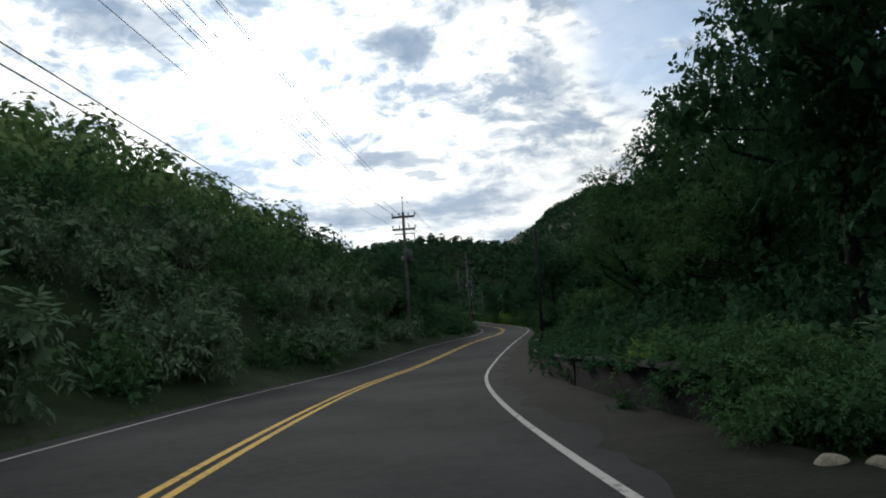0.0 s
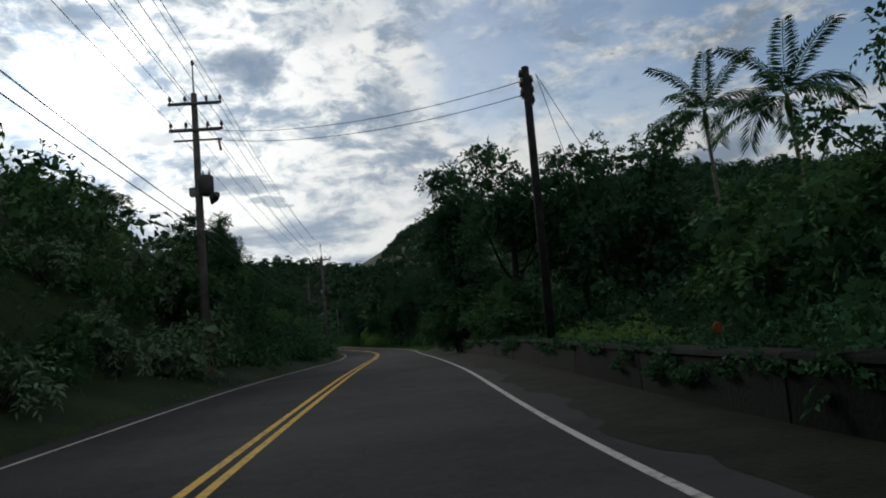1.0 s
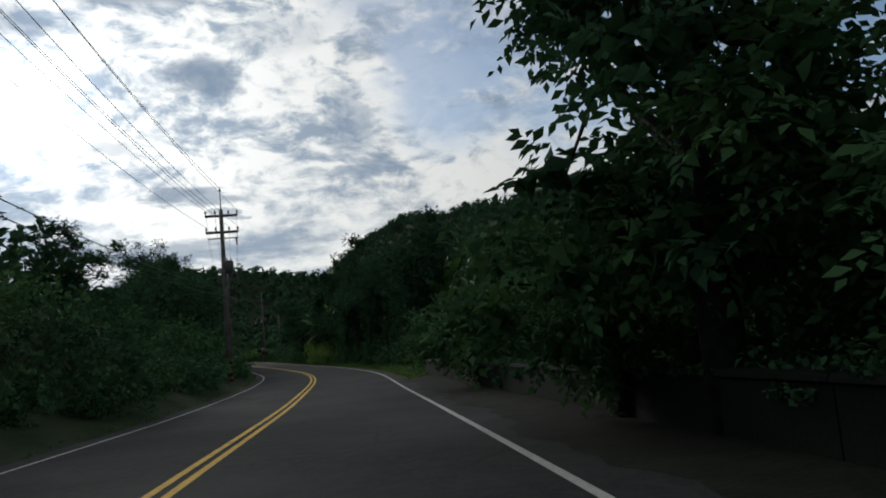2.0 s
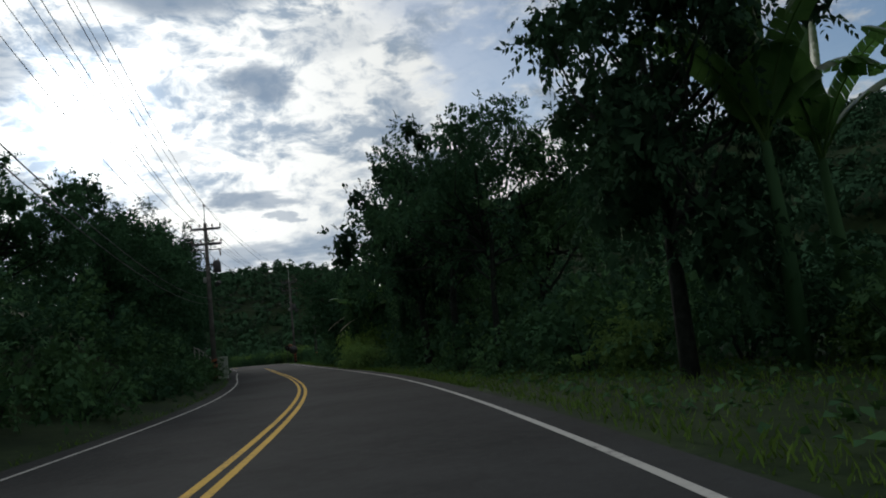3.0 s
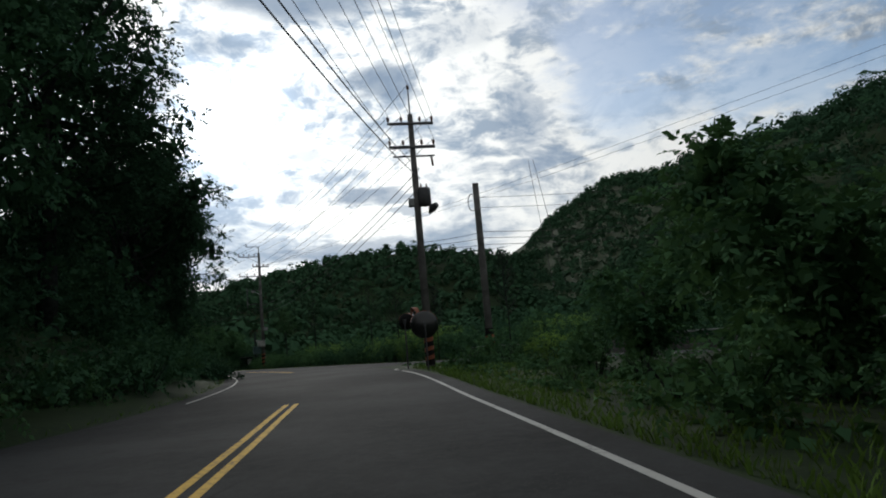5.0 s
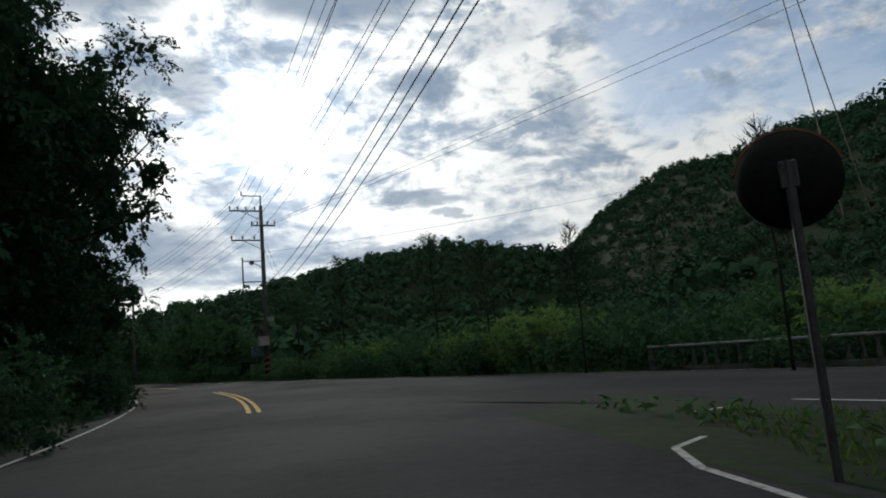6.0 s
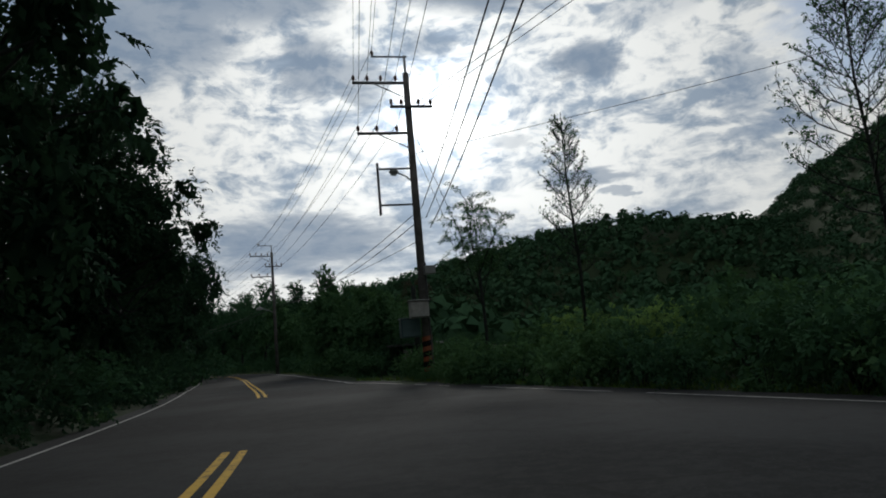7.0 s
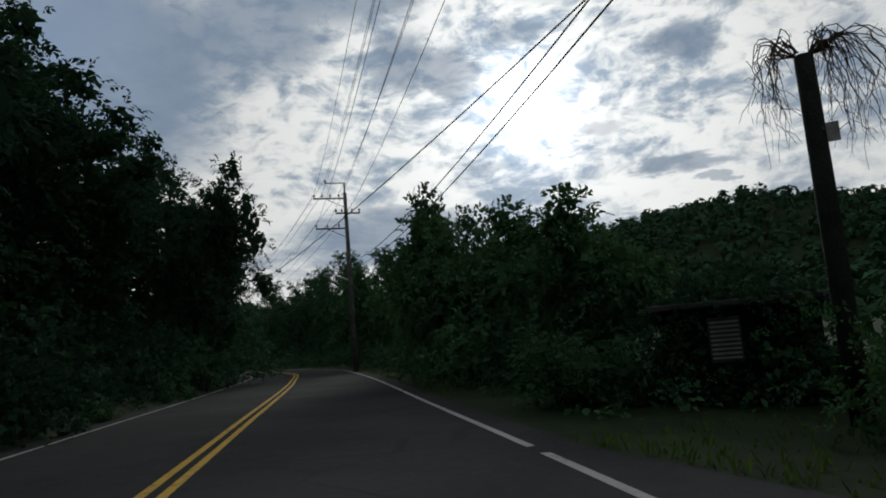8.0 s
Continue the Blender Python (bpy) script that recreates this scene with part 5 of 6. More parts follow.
def build_wall_creeper():
    """Creepers and moss matted over the wall's coping, trailing down its face."""
    reseed(63)
    ys = np.arange(7.2, 95, 0.24)
    thick = 0.5 + 0.5 * np.sin(ys * 0.7) * np.sin(ys * 0.23 + 1.0)
    down = (rng.random(len(ys)) < 0.45) * rng.random(len(ys)) * thick * 0.5
    x, y, z = beside(ys, WALL_U + np.where(down > 0, 0.0, 0.08 + 0.25 * rng.random(len(ys))))
    c = np.stack([x, y, z + 0.70 - down], 1)
    r = np.stack([0.10 + 0.10 * thick, 0.16 + 0.08 * thick, 0.05 + 0.10 * thick], 1)
    tagged(new("creeper", quad_mesh("creeper", leaves(c, r, len(c) * 60, 0.075, 0.05, shell=0.2, order=0.4), LEAF)), "dark creeper matted over the top of the wall", "creeper", kind="stuff")


build_wall_creeper()


def build_marker():
    x, y, z = (float(v) for v in beside(40.85, WALL_U + 0.2))
    ob = thing("marker_post", pose(x, y, z + 0.70, 0, 0, 8), "small orange reflector on a short stake on the wall", "reflector")
    part("stake", Geo().tube([(0, 0, -0.03), (0, 0, 0.2)], 0.012, 8), DARK_STEEL, ob)
    part("reflector", Geo().tube([(0, -0.012, 0.25), (0, 0.0, 0.25), (0, 0.012, 0.25)], [0.062, 0.07, 0.062], 16), ORANGE, ob)


build_marker()


def build_rock(x, y, size, seed):
    r = np.random.default_rng(seed)
    bm = bmesh.new()
    bmesh.ops.create_icosphere(bm, subdivisions=3, radius=1.0)
    axes = r.normal(size=(9, 3))
    for v in bm.verts:
        d = v.co.normalized()
        cut = min(1.0, *(0.72 + 0.42 * (1 - abs(float(np.dot(a / np.linalg.norm(a), d)))) for a in axes))
        v.co = Vector((d.x * 1.2, d.y * 0.9, d.z * 0.75)) * size * cut
    me = bpy.data.meshes.new("rock")
    bm.to_mesh(me)
    bm.free()
    me.materials.append(ROCK)
    ob = new("rock", me)
    ob.matrix_basis = pose(x, y, float(land(x, y)) + size * 0.25, 0, 0, seed * 50)
    tagged(ob, "pale weathered stone among the weeds", "rock")


build_rock(2.75, 5.35, 0.17, 1)
build_rock(3.1, 5.3, 0.13, 2)
build_rock(3.75, 8.9, 0.15, 3)


def build_cabinet():
    ob = thing("switch_cabinet", pose(2.95, 155.6, float(land(2.95, 155.6)), 0, 0, 2), "pale green steel switch cabinet standing by a pole", "cabinet")
    part("plinth", Geo().box((0, 0, 0.06), (0.9, 0.6, 0.24), bevel=0.02), CONCRETE, ob)
    part("body", Geo().box((0, 0, 0.95), (0.82, 0.52, 1.55), bevel=0.02), CABINET, ob)
    part("roof", Geo().box((0, 0, 1.755), (0.9, 0.6, 0.06), bevel=0.015), CABINET, ob)
    for s in (-1, 1):
        door = part("door", Geo().box((s * 0.2, -0.272, 0.95), (0.385, 0.02, 1.42), bevel=0.006), CABINET, ob)
        part("handle", Geo().box((s * 0.06, -0.29, 1.0), (0.03, 0.03, 0.16), bevel=0.005), DARK_STEEL, door)


build_cabinet()


def build_fence():
    """Pale tubular guard fence on the left bank."""
    pts = [(-0.2, 164.0, 1.42), (-0.35, 167.5, 1.34), (-0.5, 171.1, 1.12), (-0.7, 174.8, 0.86), (-0.84, 178.7, 0.61), (-0.9, 180.2, 0.5)]
    ob = thing("fence", pose(-0.2, 164.0, 0), "weathered pale metal fence on the grassy bank", "fence")
    loc = [Vector((x + 0.2, y - 164.0, z - 0.84)) for x, y, z in pts]
    for p in loc:
        part("post", Geo().tube([p - Vector((0, 0, 0.9)), p + Vector((0, 0, 0.95))], 0.06, 10), FENCE_PAINT, ob)
    for z, r in ((0.5, 0.035), (0.84, 0.055)):
        part("rail", Geo().tube([p + Vector((0.05, 0, z)) for p in loc], r, 8), FENCE_PAINT, ob)


build_fence()


def traffic_mirror(x, y, z_mid, face, size=0.42, label="round convex traffic mirror with an orange hood on a post", post=True):
    """face: heading that the mirror looks to."""
    z0 = float(land(x, y))
    ob = thing("traffic_mirror", pose(x, y, z0, 0, 0, face), label, "traffic mirror", "corner mirrors")
    h = z_mid - z0
    if post:
        part("post", Geo().tube([(0, 0.17, -0.4), (0, 0.17, h + 0.1)], 0.035, 10), DARK_STEEL, ob)
    g, v = Geo(), []
    rings, n = 6, 24
    for i in range(rings + 1):
        r = size * i / rings
        for k in range(n):
            v.append((r * math.cos(6.28319 * k / n), -0.06 - 0.10 * (1 - (i / rings) ** 2), h + r * math.sin(6.28319 * k / n)))
    g.add(v, [(i * n + k, i * n + (k + 1) % n, (i + 1) * n + (k + 1) % n, (i + 1) * n + k) for i in range(rings) for k in range(n)])
    part("mirror_face", g, MIRROR, ob, "silvered convex mirror", True)
    g, v = Geo(), []
    for k in range(n):
        a = 6.28319 * k / n
        for r, yy in ((size, -0.06), (size + 0.03, -0.07), (size + 0.03, 0.02), (size * 0.7, 0.10), (0.01, 0.17)):
            v.append((r * math.cos(a), yy, h + r * math.sin(a)))
    g.add(v, [(5 * k + i, 5 * k + i + 1, 5 * ((k + 1) % n) + i + 1, 5 * ((k + 1) % n) + i) for k in range(n) for i in range(4)])
    part("back_shell", g, BACK if size > 0.5 else BLACK, ob, "black back shell", True)
    g, v = Geo(), []
    m = 13
    for k in range(m):
        a = math.pi * (0.08 + 0.84 * k / (m - 1))
        for yy in (-0.26 + 0.12 * abs(math.cos(a)), 0.0):
            for dr in (0.035, 0.05):
                v.append(((size + dr) * math.cos(a), yy, h + (size + dr) * math.sin(a)))
    f = []
    for k in range(m - 1):
        a, b = 4 * k, 4 * k + 4
        f += [(a, a + 2, b + 2, b), (a + 1, b + 1, b + 3, a + 3), (a, b, b + 1, a + 1), (a + 2, a + 3, b + 3, b + 2)]
    g.add(v, f)
    part("hood", g, ORANGE, ob, "orange sun hood")
    part("clamp", Geo().box((0, 0.15, h), (0.12, 0.1, 0.2), bevel=0.01), DARK_STEEL, ob)
    return ob


# the group of mirrors at the grassy corner
traffic_mirror(6.42, 199.4, 1.19, 158, 0.33)
traffic_mirror(6.95, 197.6, 1.26, -72, 0.36, "round convex traffic mirror with an orange hood fixed beside a pole", False)
traffic_mirror(7.25, 196.15, 0.86, 186, 0.52, "large convex traffic mirror with a glossy black back on a post")


def build_parapet():
    """Concrete parapet with posts along the far side of the road arm."""
    s0, s1 = 32.8, 72.8
    p, e = ARM_A + ARM_DIR * s0 - ARM_IN * 1.0, ARM_A + ARM_DIR * s1 - ARM_IN * 1.0
    z, ze = float(land(p[0], p[1])), float(land(e[0], e[1]))
    head, tilt = math.degrees(math.atan2(ARM_DIR[1], ARM_DIR[0])), math.degrees(math.atan2(z - ze, s1 - s0))
    ob = thing("parapet", pose(p[0], p[1], z, 0, tilt, head), "weathered concrete parapet with close-set balusters and a pale top rail", "parapet")
    baluster = Geo().tube([(0, 0, 0.05), (0, 0, 0.2), (0, 0, 0.42), (0, 0, 0.55), (0, 0, 0.76)], [0.075, 0.085, 0.05, 0.05, 0.075], 8).mesh("baluster", CONCRETE, True)
    pier = Geo().box((0, 0, 0.3), (0.2, 0.2, 1.1), bevel=0.012).mesh("pier", CONCRETE)
    for k in range(101):
        piece = part("pier", pier, None, ob) if k % 10 == 0 else part("baluster", baluster, None, ob)
        piece.matrix_basis = Matrix.Translation((0.4 * k, 0, 0))
    part("top_rail", Geo().box(((s1 - s0) / 2, 0, 0.80), (s1 - s0 + 0.2, 0.24, 0.08), bevel=0.015), TANK, ob, "pale worn top rail")
    part("foot_rail", Geo().box(((s1 - s0) / 2, 0, -0.05), (s1 - s0, 0.22, 0.3), bevel=0.015), CONCRETE, ob)


build_parapet()


def feather(base, heading, length, rise, bend, n=42, leaf=0.98, width=0.055):
    """An areca leaf: a rib that starts at an angle and bows over, with separate leaflets hanging from it."""
    d = Vector((math.cos(heading), math.sin(heading), 0))
    side, up = Vector((-d.y, d.x, 0)), Vector((0, 0, 1))
    p, rib, q = Vector(base), [Vector(base)], []
    for i in range(n):
        t = (i + 0.5) / n
        e = radians(rise - bend * t ** 1.3)
        along = d * math.cos(e) + up * math.sin(e)
        out = up * math.cos(e) - d * math.sin(e)
        p = p + along * (length / n)
        rib.append(p.copy())
        if t < 0.10:
            continue
        l = leaf * (0.55 + 0.6 * math.sin(math.pi * (0.12 + 0.8 * t)))
        for s in (-1, 1):
            tip = p + side * s * l * 0.62 + along * l * 0.55 + out * l * 0.10 - up * l * (0.38 + 0.12 * math.sin(i * 2.7 + s))
            m = p.lerp(tip, 0.45) + out * l * 0.07
            q.append([p, m + along * width, tip, m - along * width])
    return rib, q


def palm(x, y, top, crown=2.2, lean=0.0):
    z0 = float(land(x, y))
    h = top - z0
    vary = rng.random(28)
    ob = thing("palm_tree", pose(x, y, z0), "slender areca palm with a pale trunk and arching feathery fronds", "palm tree", "palms")
    part("trunk", Geo().tube([(lean, 0, -0.3), (lean * 0.6, 0, h * 0.4), (lean * 0.15, 0.03, h - 1.5), (0, 0, h - 0.9)], [0.13, 0.095, 0.085, 0.085], 10), PALE_BARK, ob, smooth=True)
    part("crownshaft", Geo().tube([(lean * 0.06, 0, h - 1.0), (0, 0, h - 0.5), (0, 0, h)], [0.10, 0.15, 0.07], 10), LEAF_LIGHT, ob, smooth=True)
    for k, (rise, bend) in enumerate(((84, 18), (70, 52), (62, 40), (52, 95), (38, 75), (30, 85), (22, 60), (12, 60), (4, 48), (-8, 40), (46, 110), (18, 95))):
        a = k * 2.4 + vary[2 * k] * 0.5 + 0.2
        rib, q = feather((0, 0, h - 0.1), a, crown * (0.9 + 0.2 * vary[2 * k + 1]), rise, bend)
        f = part("frond", quad_mesh("frond", np.array([[tuple(p) for p in s] for s in q]), LEAF), None, ob)
        part("rib", Geo().tube(rib[::3], 0.022, 4, False), LEAF_LIGHT, f)


palm(19.53, 61.5, 9.15, 3.3, 0.25)
palm(19.68, 56.2, 8.0, 3.3, 0.5)


def banana_blade(foot, heading, length, rise, bend, wide, tears, r):
    """One leaf: a rib that rises and bows over, with a broad blade in strips on either side, torn here and there."""
    d, up = Vector((math.cos(heading), math.sin(heading), 0)), Vector((0, 0, 1))
    side = Vector((-d.y, d.x, 0))
    n, p, rib, dirs = 20, Vector(foot), [Vector(foot)], []
    for i in range(n):
        e = radians(rise - bend * ((i + 0.5) / n) ** 1.6)
        along = d * math.cos(e) + up * math.sin(e)
        p = p + along * (length / n)
        rib.append(p.copy())
        dirs.append((along, up * math.cos(e) - d * math.sin(e)))
    g = Geo()
    for s in (-1, 1):
        fall, lift = 0.12 + 0.15 * r.random(), 0.30
        for i in range(3, n):
            along, out = dirs[i]
            if r.random() < tears:
                fall = 0.1 + 0.9 * r.random()
            t0, t1 = i / n, (i + 1) / n
            w0, w1 = (wide * min(1.0, ((t - 0.12) / 0.16) ** 0.6) * (1 - max(0.0, (t - 0.55) / 0.45) ** 2.2) ** 0.5 for t in (t0, min(t1, 0.995)))
            a0, a1 = rib[i], rib[i + 1]
            v = [a0, a1]
            for base, w in ((a1, w1), (a0, w0)):
                v.append(base + (side * s * 0.85 + out * lift) * w * 0.5 + along * w * 0.12)
            for base, w in ((a1, w1), (a0, w0)):
                v.append(base + (side * s * (1.0 - 0.35 * fall) + out * lift * 0.6 - up * fall * 0.7) * w + along * w * 0.3)
            g.add(v, [(0, 1, 2, 3), (3, 2, 4, 5)])
    return g, rib


def banana(x, y, top, face=None, blades=7, sheen_count=0):
    """face: the way that the hanging sheen-coloured leaves point."""
    r = np.random.default_rng(int(x * 31 + y * 17))
    z0 = float(land(x, y))
    h = top - z0
    ob = thing("banana_plant", pose(x, y, z0), "banana plant with broad torn bright-green leaves" if not sheen_count else "banana plant with broad green leaves and hanging ones coloured with sky sheen", "banana plant", "banana plants")
    crown = h * 0.56
    part("stem", Geo().tube([(0, 0, -0.2), (0.05, 0, h * 0.3), (0, 0, crown)], [0.17, 0.14, 0.08], 10), LEAF_MID, ob, smooth=True)
    for k in range(blades):
        a = k * 2.4 + r.random() * 0.5
        rise, bend = (88, 10) if k == 0 else (84 - 5 * k, 36 + 11 * k)
        g, rib = banana_blade((0, 0, crown - 0.15 + 0.03 * k), a, h * 0.46 * (0.9 + 0.2 * r.random()), rise, bend, 0.42 + 0.08 * r.random(), 0.12 + 0.03 * k, r)
        blade = part("leaf", g, BANANA, ob, smooth=True)
        part("midrib", Geo().tube(rib, [0.034 - 0.0014 * i for i in range(len(rib))], 5, False), LEAF_LIGHT, blade)
    for k in range(sheen_count):
        g, rib = banana_blade((0, 0, crown + 0.45 - 0.75 * k), (face or 0.0) + 0.5 * (k - 1), h * (0.42 - 0.10 * k), -18 - 10 * k, 26, 0.21, 0.3, r)
        blade = part("dry_leaf", g, SHEEN_LEAF, ob, "leaf hanging in strips, sky sheen put into its pale colour")
        part("midrib", Geo().tube(rib, [0.026 - 0.001 * i for i in range(len(rib))], 5, False), SHEEN_LEAF, blade)


for x, y, top, sheen_count in ((17.9, 111.9, 5.6, 0), (19.6, 112.6, 5.2, 0), (18.6, 107.0, 4.2, 0), (20.2, 109.8, 4.4, 0), (15.9, 153.2, 7.1, 0), (13.9, 154.6, 4.6, 1), (13.6, 161.4, 5.6, 2), (14.9, 158.2, 5.8, 0), (15.2, 165.0, 5.6, 1)):
    banana(x, y, top, 3.5, 6, sheen_count)


def bare_tree(x, y, top, wide, seed, leafy_share=0.0):
    """A straight thin tree with an egg of upswept branches, twigs and few leaves."""
    r = np.random.default_rng(seed)
    z0 = float(land(x, y))
    h = top - z0
    ob = thing("bare_tree", pose(x, y, z0), "thin nearly leafless tree with fine upswept twigs" if not leafy_share else "thin upright tree with upswept branches and sparse small leaves", "tree", "sparse trees")
    g, twigs, ends = Geo(), Geo(), []
    g.tube([(0, 0, -0.4), (0.06, 0, h * 0.4), (-0.04, 0.04, h * 0.75), (0, 0, h)], [0.0075 * h, 0.006 * h, 0.0035 * h, 0.008], 7)
    n = 34
    for k in range(n):
        t = (k + 0.5) / n
        a = k * 2.4 + r.normal() * 0.25
        reach = wide * 1.1 * (1 - t) ** 0.6 * min(1.0, (t + 0.22) / 0.34) * (0.75 + 0.4 * r.random())
        climb = reach * (0.55 + 0.75 * t)
        d = Vector((math.cos(a), math.sin(a), 0))
        p = Vector((0, 0, h * (0.38 + 0.56 * t)))
        q = p + d * reach * 0.55 + Vector((0, 0, climb * 0.38))
        e = p + d * reach + Vector((0, 0, climb))
        g.tube([p, q, e], [0.022 - 0.012 * t, 0.014 - 0.006 * t, 0.005], 4, False)
        for j in range(8):
            u = 0.2 + 0.8 * (j + r.random()) / 8
            b = p.lerp(q, u * 2) if u < 0.5 else q.lerp(e, u * 2 - 1)
            turn = a + (0.9 if j % 2 else -0.9) * (0.6 + 0.6 * r.random())
            w = Vector((math.cos(turn), math.sin(turn), 0.75 + 0.5 * r.random())) * (0.16 + 0.26 * reach * (1.15 - u))
            twigs.tube([b, b + w * 0.5 - Vector((0, 0, 0.02)), b + w], [0.009, 0.007, 0.004], 3, False)
            for i in range(3):
                c = b + w * (0.35 + 0.3 * i)
                v = Vector(r.normal(size=3)) * 0.07 + w * 0.35 + Vector((0, 0, 0.05))
                twigs.tube([c, c + v], [0.005, 0.003], 3, False)
                ends.append(c + v)
    part("trunk", g, BARK, ob, smooth=True)
    part("spray", twigs, BARK, ob)
    if leafy_share:
        q = leaves(np.array([tuple(e) for e in ends]), np.full(len(ends), 0.08), int(len(ends) * 5 * leafy_share), 0.075, 0.035, shell=0.1)
        part("foliage", quad_mesh("foliage", q, LEAF_MID), None, ob)


def sparse_tree(x, y, top, seed):
    """A slender forked tree with feathery sprays of tiny leaves."""
    r = np.random.default_rng(seed)
    z0 = float(land(x, y))
    h = top - z0
    ob = thing("sparse_tree", pose(x, y, z0), "slender forked tree with feathery sprays of small leaves", "tree", "sparse trees")
    trunk, twigs, ends = Geo(), Geo(), []
    fork = Vector((0.05, 0.0, h * 0.60))
    trunk.tube([(0, 0, -0.4), (0.1, 0, h * 0.25), fork], [0.07, 0.055, 0.04], 8)
    for a, out, up in ((3.4, 0.55, 0.90), (0.4, 0.75, 0.88), (1.7, 0.35, 1.0), (4.6, 0.5, 0.97), (5.7, 1.15, 0.84), (2.7, 1.0, 0.80), (0.9, 1.2, 0.72)):
        d = Vector((math.cos(a), math.sin(a), 0))
        tip = d * out + Vector((0, 0, h * up))
        foot = fork - Vector((0, 0, h * 0.22 * r.random()))
        mid = foot.lerp(tip, 0.5) + d * 0.12 * out + Vector((0, 0, 0.12 * r.normal()))
        trunk.tube([foot, foot.lerp(mid, 0.5) + Vector((0, 0, 0.05)), mid, tip], [0.026, 0.021, 0.015, 0.004], 6, False)
        for k in range(13):
            s = 0.3 + 0.7 * r.random()
            b = fork.lerp(mid, s * 2) if s < 0.5 else mid.lerp(tip, s * 2 - 1)
            q = r.random() * 6.283
            w = Vector((math.cos(q), math.sin(q), 0.35 * r.normal() + 0.1)) * (0.35 + 0.65 * r.random())
            pts = [b, b + w * 0.5 + Vector((0, 0, 0.08)), b + w - Vector((0, 0, 0.06))]
            twigs.tube(pts, [0.010, 0.007, 0.003], 3, False)
            ends += [pts[0].lerp(pts[1], 0.7), pts[1], pts[1].lerp(pts[2], 0.5), pts[2]]
    part("trunk", trunk, BARK, ob, smooth=True)
    part("spray", twigs, BARK, ob)
    q = leaves(np.array([tuple(e) for e in ends]), np.full(len(ends), 0.11), len(ends) * 26, 0.062, 0.026, shell=0.1)
    part("foliage", quad_mesh("foliage", q, LEAF_MID), None, ob)


bare_tree(2.1, 230.7, 6.5, 1.5, 1, 0.8)
bare_tree(4.65, 226.6, 5.2, 1.2, 2, 0.4)
bare_tree(-3.7, 235.8, 6.7, 0.75, 3, 0.5)
sparse_tree(-7.0, 238.2, 5.3, 4)
bare_tree(12.5, 214.0, 6.2, 0.9, 6)
bare_tree(7.85, 220.0, 4.7, 0.6, 11)
bare_tree(15.6, 151.4, 8.6, 1.4, 8)


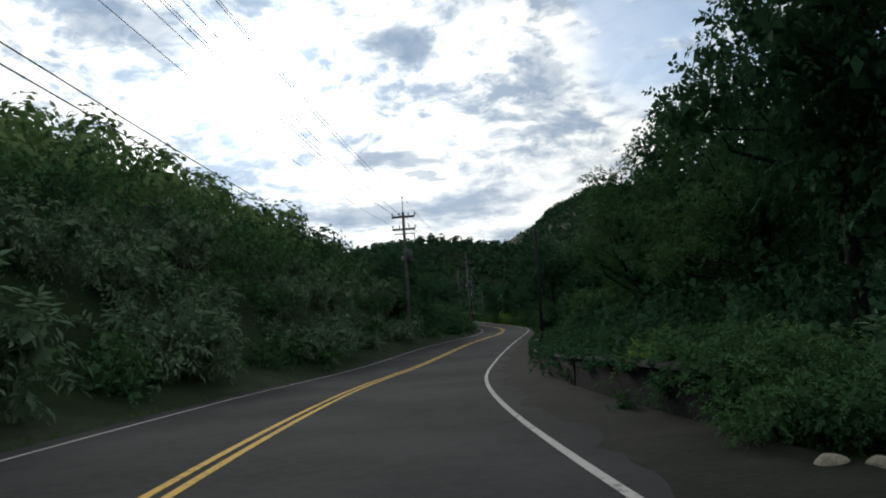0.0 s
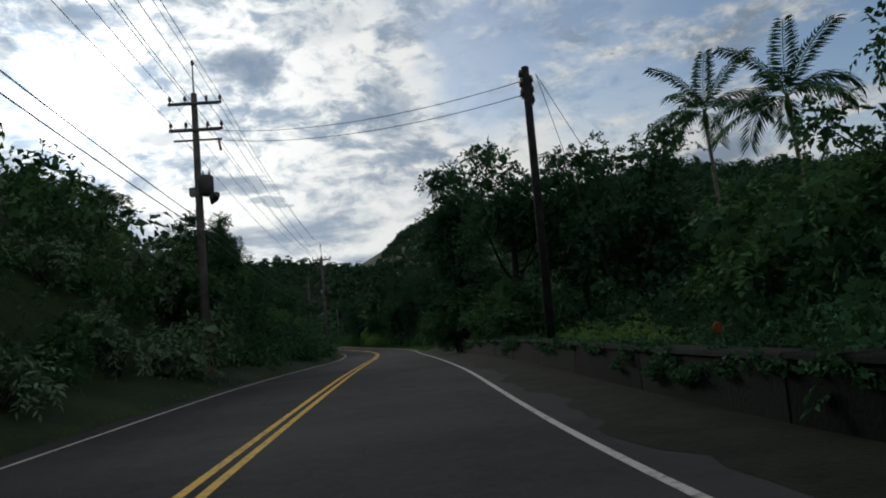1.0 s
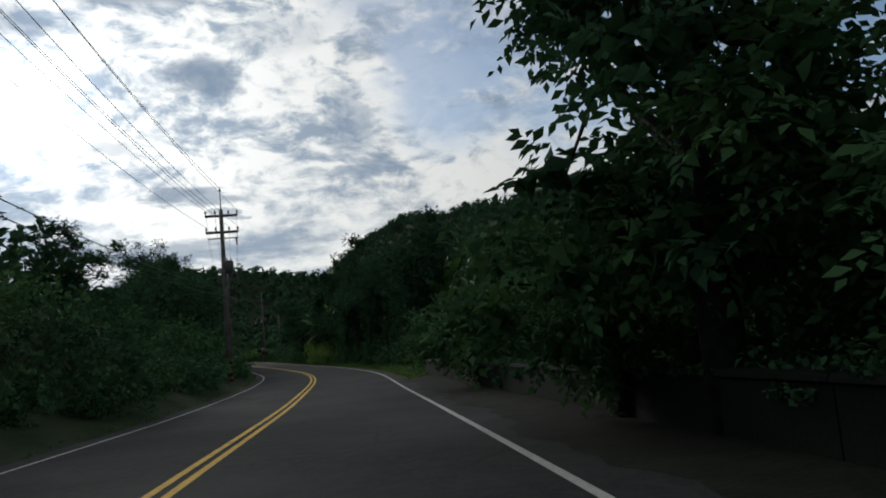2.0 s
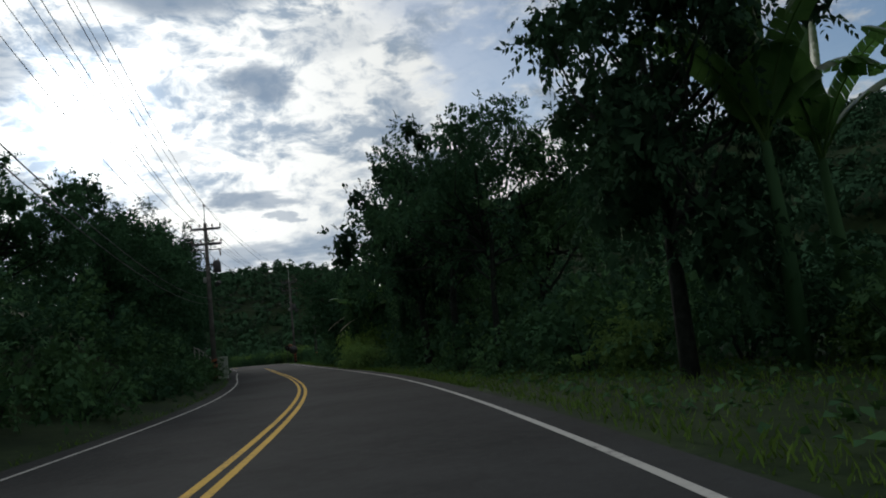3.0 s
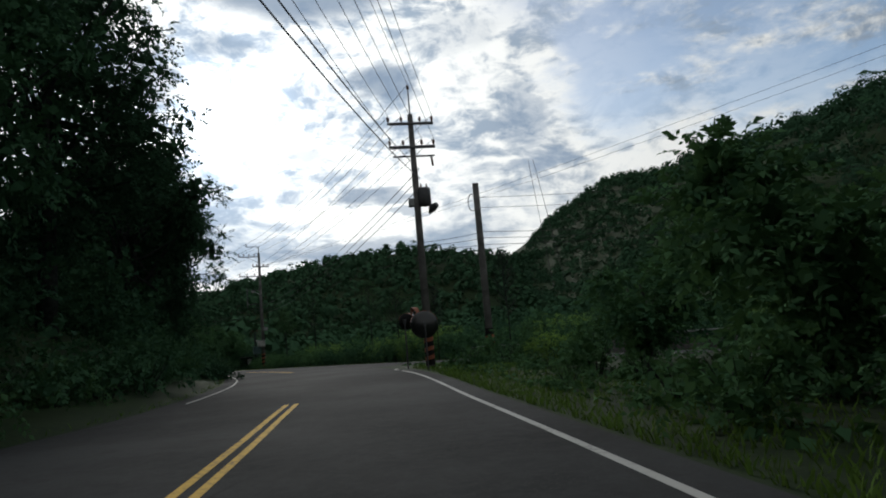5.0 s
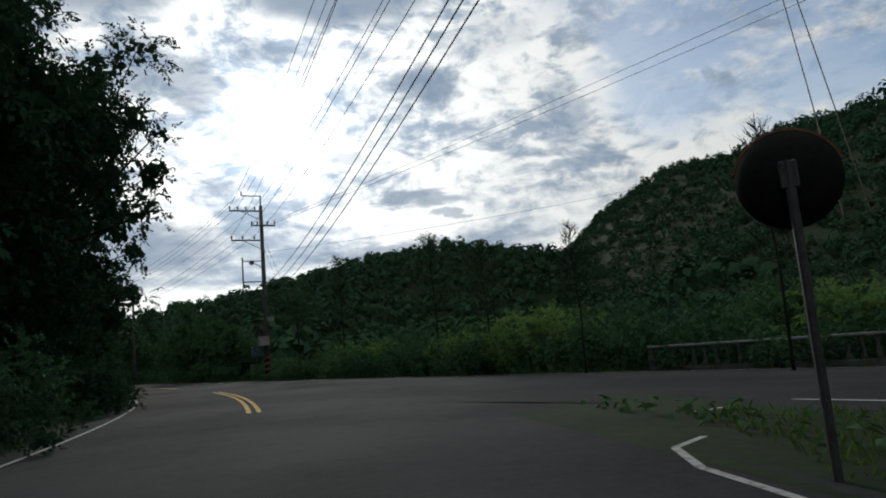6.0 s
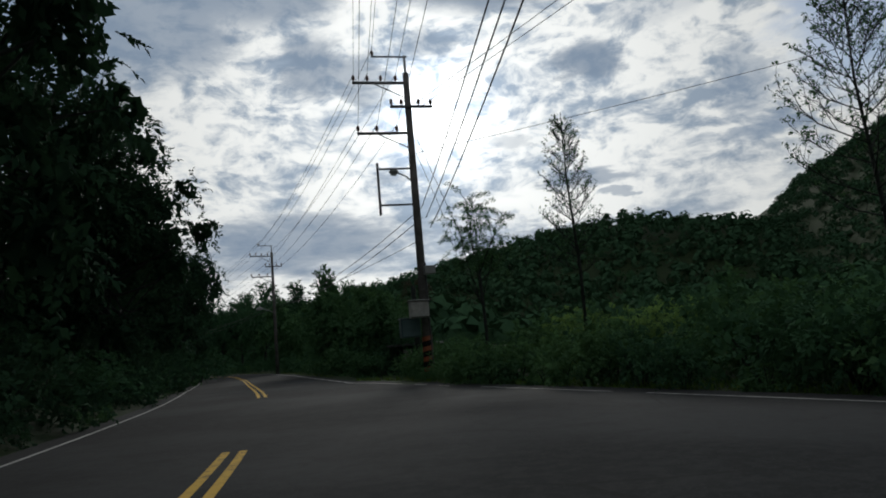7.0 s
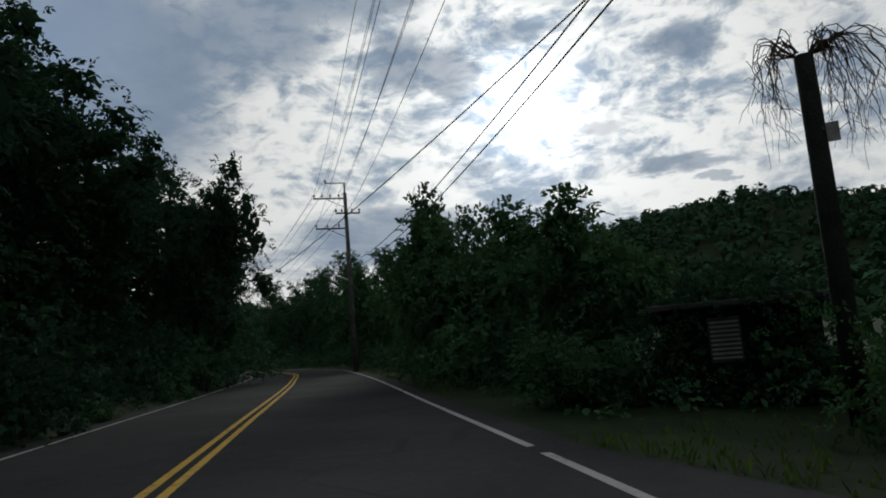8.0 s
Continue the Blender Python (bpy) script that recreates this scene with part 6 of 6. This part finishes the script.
def build_vines():
    """Dry creepers that hang from the cut pole and a stay wire."""
    x, y, z = P7X, P7Y, P7Z
    ob = thing("vine", pose(x, y, z), "dry brown vines hanging from the cut pole", "vine")
    for k in range(46):
        g = Geo()
        a = (0.2 if k % 3 else 3.3) + rng.normal() * 0.55          # most of it leans over to one side
        d = Vector((math.cos(a), math.sin(a), 0))
        p = Vector((0, 0, 0.02)) + d * 0.1
        reach = (0.25 + 0.95 * rng.random()) if k % 3 else 0.3 + 0.35 * rng.random()
        n, pts = 14, [p.copy()]
        for i in range(n):
            f = (i + 0.5) / n
            out = max(0.0, 1 - f * 1.5)
            pull = Vector((0, 0, 0.10 * (1 - f * 4) if f < 0.3 else -0.11 * (0.5 + rng.random())))
            p = p + d * out * reach * 0.14 + pull * (0.7 + 0.6 * (k % 4) / 3) + Vector(rng.normal(size=3)) * 0.032
            pts.append(p.copy())
        g.tube(pts, [0.009 - 0.0005 * i for i in range(n + 1)], 4, False)
        for i in range(2, n, 3):
            w = Vector(rng.normal(size=3)) * 0.12
            g.tube([pts[i], pts[i] + w * 0.6 - Vector((0, 0, 0.04)), pts[i] + w - Vector((0, 0, 0.14))], [0.005, 0.004, 0.003], 3, False)
        part("strand", g, STRAW, ob)
    g = Geo()
    a, b = Vector((-10.1, 243.0, 9.0)), Vector((-8.6, 248.5, 1.6))
    g.tube([a, b], 0.012, 5)
    stay = new("stay_wire", g.mesh("stay_wire", CABLE))
    tagged(stay, "slanting stay wire overgrown with creeper leaves", "stay wire")
    c = np.array([tuple(a.lerp(b, t)) for t in np.linspace(0.35, 1, 30)])
    part("creeper", quad_mesh("creeper", leaves(c, np.full(30, 0.10), 300, 0.11, 0.06), LEAF), None, stay)


build_vines()


def build_shed():
    ob = thing("shed", pose(-13.5, 250.9, float(land(-13.5, 250.9)), 0, 0, 4), "small dark shed with a pale louvred vent", "shed")
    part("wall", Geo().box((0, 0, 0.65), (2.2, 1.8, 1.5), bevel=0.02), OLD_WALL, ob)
    part("roof", Geo().box((0, 0, 1.45), (2.5, 2.1, 0.1), bevel=0.02), DARK_STEEL, ob)
    vent = part("vent", Geo().box((-0.2, -0.91, 0.92), (0.46, 0.04, 0.66), bevel=0.01), DARK_STEEL, ob)
    for k in range(9):
        part("slat", Geo().box((-0.2, -0.94, 0.66 + 0.065 * k), (0.40, 0.03, 0.028)), FENCE_PAINT, vent)


build_shed()


def build_creeper():
    """Dark creeper grown over the shed's roof and sides, leaving the vent free."""
    reseed(91)
    ob = thing("creeper", pose(-13.5, 250.9, float(land(-13.5, 250.9))), "dark creeper grown thickly over the shed", "creeper")
    c = np.array(((-1.1, -0.9, 1.2), (-0.6, -0.95, 1.55), (0.0, -0.9, 1.65), (0.6, -1.0, 1.45), (1.1, -0.9, 1.3), (-1.2, -0.8, 0.5), (0.75, -1.0, 0.8), (1.2, -0.9, 0.4), (0.6, -1.05, 0.25), (-0.9, -1.05, 0.8), (-0.8, -1.1, 0.2), (-0.2, -1.1, 0.15), (-0.5, 0.2, 1.7), (0.5, 0.2, 1.7)))
    for k in range(len(c)):
        q = clothed(c[k:k + 1], np.full(1, 0.38), 300, 0.085, 0.05, core=14)
        part("spray", quad_mesh("spray", q, LEAF_SHADED), None, ob)


build_creeper()
